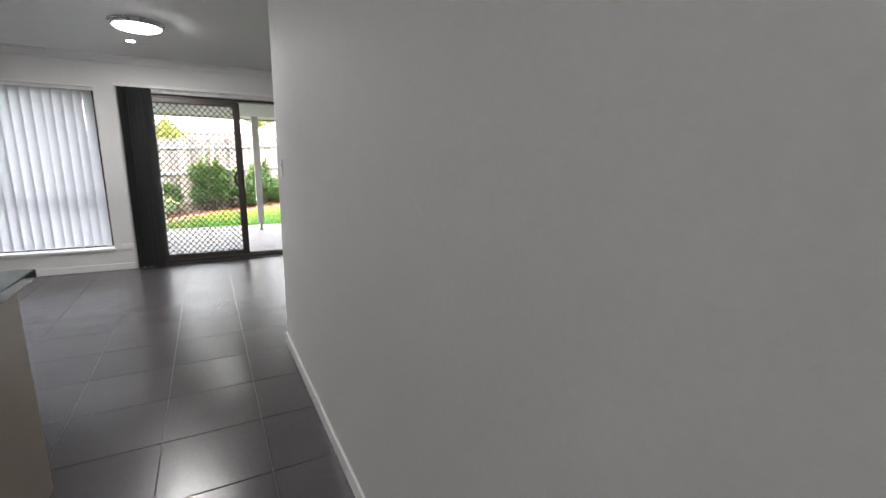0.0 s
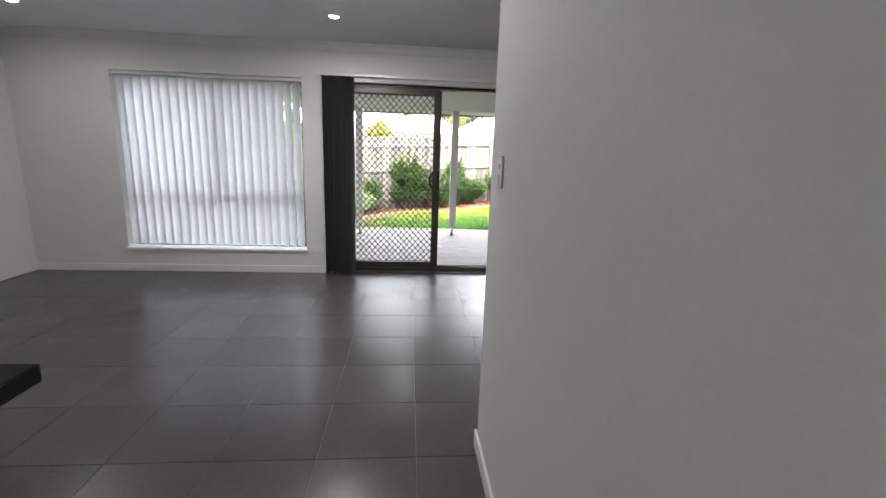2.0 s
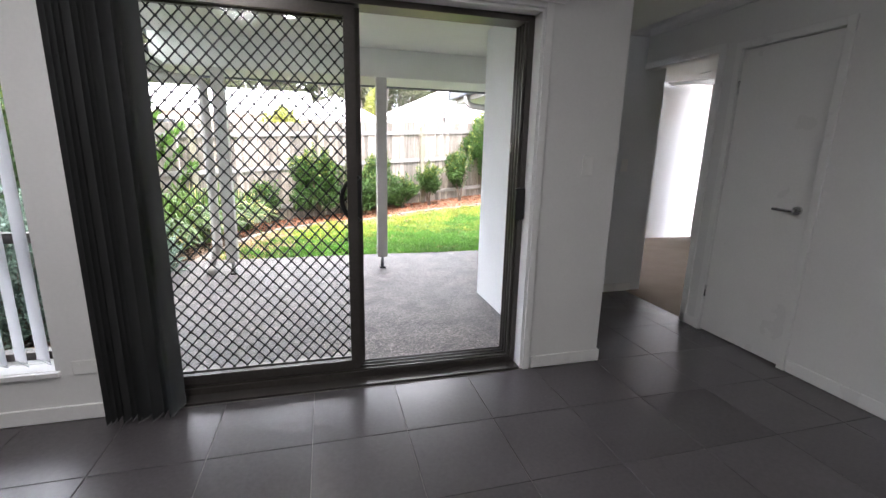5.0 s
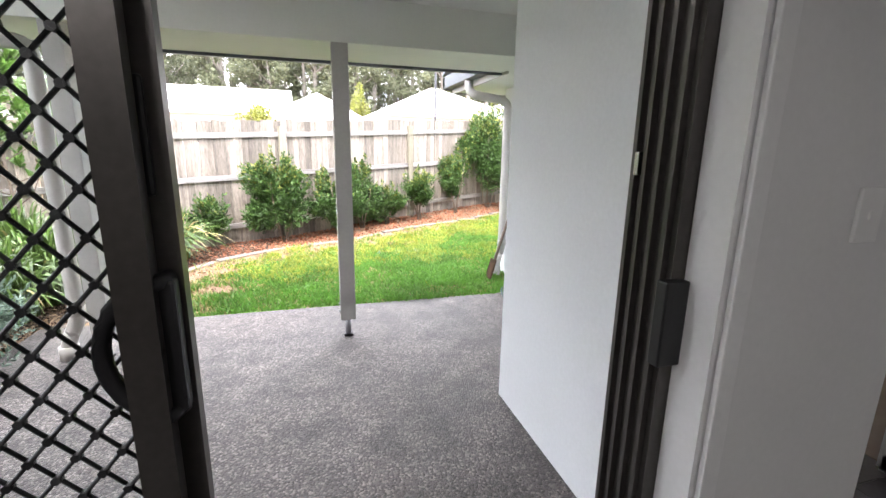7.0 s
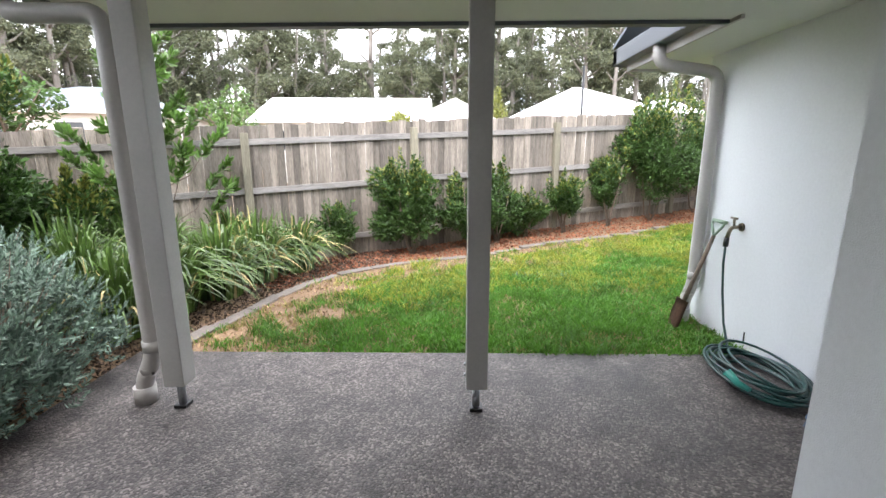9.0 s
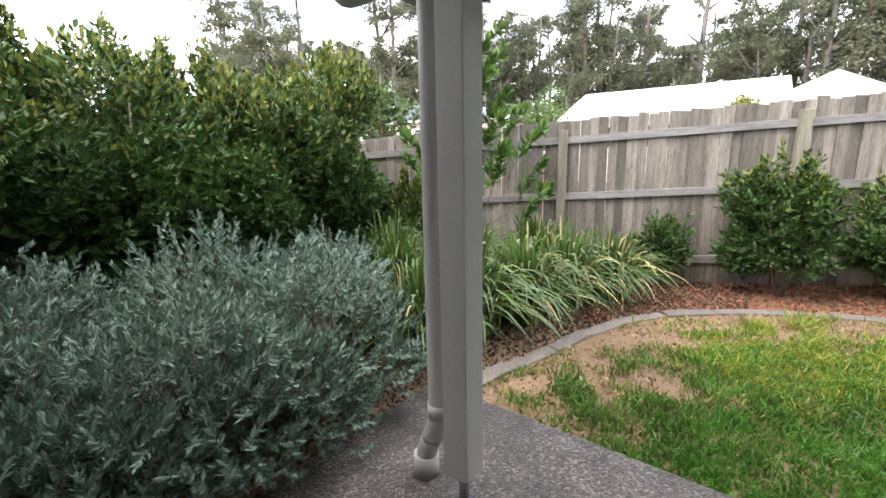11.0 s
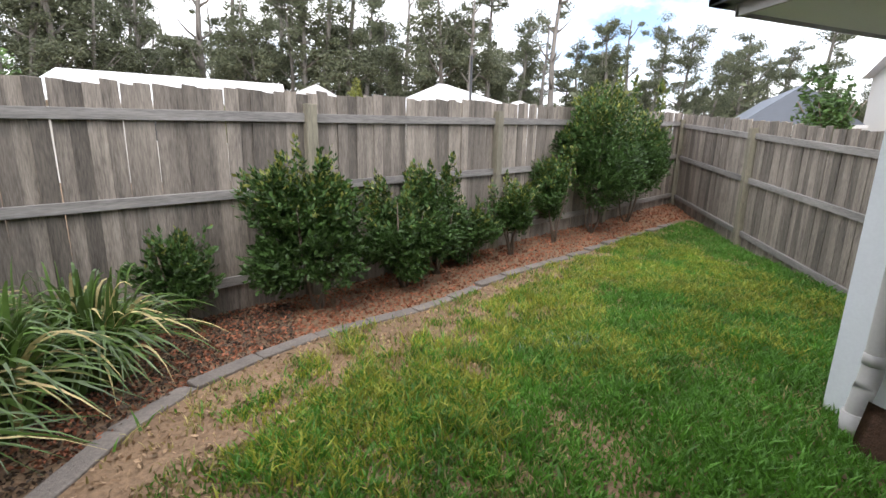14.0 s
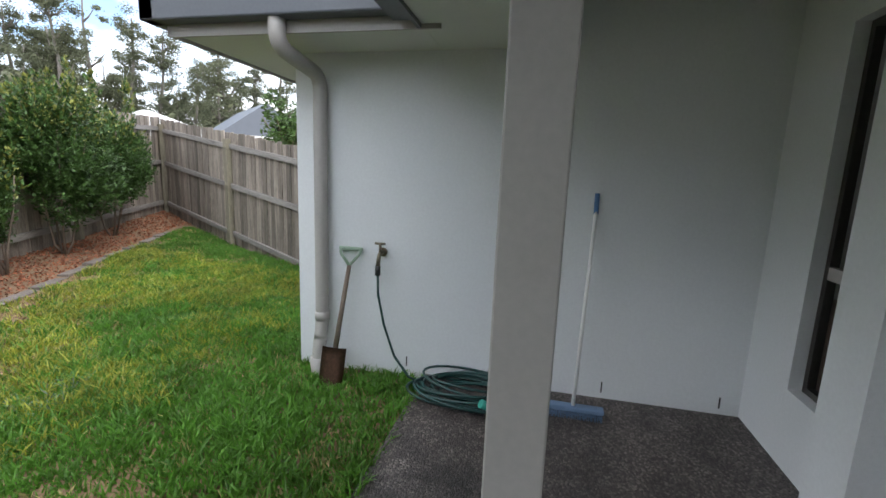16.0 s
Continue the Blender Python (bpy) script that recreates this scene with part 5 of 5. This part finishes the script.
def thicket():
    """The low growth at the foot of the far gum trees."""
    rng = np.random.default_rng(8)
    n = 62000
    a = radians(-75) + radians(165) * rng.uniform(0, 1, n)
    d = rng.uniform(46, 70, n)
    hgt = 5.2 + 1.7 * np.sin(a * 23) + 1.2 * np.sin(a * 57 + 1)
    z = rng.uniform(0, 1, n) ** 0.8 * np.maximum(hgt, 1.0) * rng.uniform(0.5, 1.25, n)
    return leaves(rng, np.stack([1 + d * np.sin(a), 9 + d * np.cos(a), z], 1), 0.62, 0.6, 0.2)


v, f = thicket()
mesh_stuff("far_undergrowth", v, f, GUM, "dense grey green undergrowth below the far gum trees", "undergrowth")


def round_tree(label, x, y, h, r, mat, seed, size=0.2, count=2600):
    rng = np.random.default_rng(seed)
    t = thing("garden_tree", label, "tree", "neighbours' trees")
    t.location = (x, y, -0.1)
    bm = bmesh.new()
    tube(bm, [(0, 0, 0), (0.1, 0, h * 0.4), (0, 0.1, h * 0.8)], [0.1, 0.07, 0.03], 7)
    for k in range(6):
        a = k * 1.1
        tube(bm, [(0.08, 0, h * 0.4), (math.cos(a) * r * 0.7, math.sin(a) * r * 0.7, h * 0.75)], [0.04, 0.015], 5)
    part("trunk", bm, TWIG, t)
    pts = bumpy(rng, count, (r, r, h * 0.4), 12)
    pts[:, 2] += h * 0.62
    v, f = leaves(rng, pts, size)
    mesh_object("crown", v, f, [mat], None, t)


round_tree("bright yellow green tree beyond the fence", -1.4, 28.0, 3.9, 1.15, TIP_LEAF, 301)
round_tree("olive green tree beside the neighbour's house", -10.5, 30.0, 5.0, 1.9, BRIGHT_LEAF, 302)
round_tree("golden green conifer like tree between roofs", 4.6, 44.0, 7.0, 1.3, TIP_LEAF, 303)
round_tree("dark green tree in front of the two storey house", 17.5, 20.0, 4.6, 1.3, LEAF, 304)
round_tree("dense green tree behind the hedge", -11.0, 19.0, 4.2, 1.8, LEAF, 305)

# ---- pieces: kerb, fences, floor tiles ----
kerb = tagged(new("kerb"), "curved grey concrete mower strip between lawn and bed", "kerb", "", "structure")
dist = [0.0]
for a, b in zip(KERB_LINE, KERB_LINE[1:]):
    dist.append(dist[-1] + (b - a).length)
step = 0.45
block = mesh_of("kerb_block", boxes((-step / 2 + 0.004, -0.06, -0.10, step / 2 - 0.004, 0.06, 0.018), bevel=0.008), KERB)
rk = random.Random(2)
for k in range(int(dist[-1] / step)):
    d = (k + 0.5) * step
    x, y = float(np.interp(d, dist, KX)), float(np.interp(d, dist, KY))
    x2, y2 = float(np.interp(d + 0.05, dist, KX)), float(np.interp(d + 0.05, dist, KY))
    b = new("kerb_block", block)
    b.parent = kerb
    b.matrix_basis = pose(x, y, float(ground_z(np.array(x), np.array(y))) + rk.uniform(-0.006, 0.006), rk.uniform(-2, 2), rk.uniform(-1, 1), math.degrees(math.atan2(y2 - y, x2 - x)))


def paling_mesh(seed):
    rng = random.Random(seed)
    bm = bmesh.new()
    box(bm, -0.052, -0.008, -0.12, 0.052, 0.008, 1.8 + rng.uniform(-0.012, 0.012))
    for v_ in bm.verts:
        v_.co.x += rng.uniform(-0.002, 0.002)
        v_.co.z += rng.uniform(-0.008, 0.008)
    return mesh_of("paling", bm, WOOD)


PALINGS = [paling_mesh(k) for k in range(8)]


def paling_fence(label, a, b, za, zb, posts):
    """A lapped paling fence from a to b; the near side carries posts and three rails."""
    fen = thing("fence", label, "fence")
    a, b = Vector(a), Vector(b)
    run = b - a
    turn = math.degrees(math.atan2(run.y, run.x))
    n = int(run.length / 0.1)
    rp = random.Random(int(abs(a.x) * 100))
    side = Vector((run.y, -run.x)).normalized()
    slope = math.degrees(math.atan2(zb - za, run.length))
    for k in range(n):
        s = (k + 0.5) / n
        p = a + run * s - side * (0.005 if k % 2 else -0.001)
        o = new("paling", rp.choice(PALINGS))
        o.parent = fen
        o.matrix_basis = pose(p.x, p.y, za + (zb - za) * s + rp.uniform(-0.010, 0.010), rp.uniform(-0.5, 0.5), rp.uniform(-0.35, 0.35), turn + rp.uniform(-1.5, 1.5))
    marks = [0.0] + posts + [1.0]
    for s0, s1 in zip(marks, marks[1:]):
        for hgt in (0.18, 0.95, 1.585):
            L = run.length * (s1 - s0)
            m = (s0 + s1) / 2
            p = a + run * m + side * 0.030
            me = mesh_of("rail", boxes((-L / 2 + 0.004, -0.018, -0.04, L / 2 - 0.004, 0.018, 0.04), bevel=0.004), RAIL_WOOD)
            o = new("rail", me)
            o.parent = fen
            o.matrix_basis = pose(p.x, p.y, za + (zb - za) * m + hgt + rp.uniform(-0.01, 0.01), 0, -slope, turn)
    for s in posts:
        p = a + run * s + side * 0.055
        me = mesh_of("post", boxes((-0.05, -0.045, -0.1, 0.05, 0.045, 1.70), bevel=0.006), POST_WOOD)
        o = new("post", me)
        o.parent = fen
        o.matrix_basis = pose(p.x, p.y, za + (zb - za) * s, 0, rp.uniform(-0.6, 0.6), turn)
    return fen


FX0, FX1 = -4.5, 7.8
paling_fence("weathered grey timber paling fence along the back", (FX0, fence_y(FX0)), (FX1, fence_y(FX1)), -0.09 + 0.065 * FX0 * 0.5, -0.09 + 0.065 * FX1, [(x - FX0) / (FX1 - FX0) for x in (-4.2, -1.70, 0.43, 2.75, 5.2)])
paling_fence("weathered grey timber paling fence along the side", (7.8, 16.66), (5.4, 11.5), 0.40, -0.30, [0.02, 0.478, 0.93])
paling_fence("timber paling fence behind the hedge", (-5.4, 6.5), (-4.5, 11.87), -0.15, -0.2, [0.1, 0.55])

floor = structure("floor", boxes((LEFT_X - 0.1, BACK_Y - 0.1, -0.12, 3.529, WALL_Y + 0.1, -0.004), (2.3, WALL_Y + 0.1, -0.12, 3.529, 8.0, -0.004)), GROUT, "dark charcoal porcelain floor tiles with grey grout")
tile = mesh_of("tile", boxes((-0.2235, -0.2235, -0.008, 0.2235, 0.2235, 0.0), bevel=0.0015), TILE)
for i in range(-9, 7):
    for j in range(-18, 4):
        x, y = 0.53 + 0.45 * i + 0.225, 6.46 + 0.45 * j + 0.225
        if x < LEFT_X - 0.2 or x > 3.55 or y > 8.1 or y < BACK_Y - 0.2 or (x > NEAR_X + 0.3 and y < END_Y - 0.3) or (y > 6.95 and x < 2.3):
            continue
        o = new("tile", tile)
        o.parent = floor
        o.location = (x, y, 0)
settle([floor])
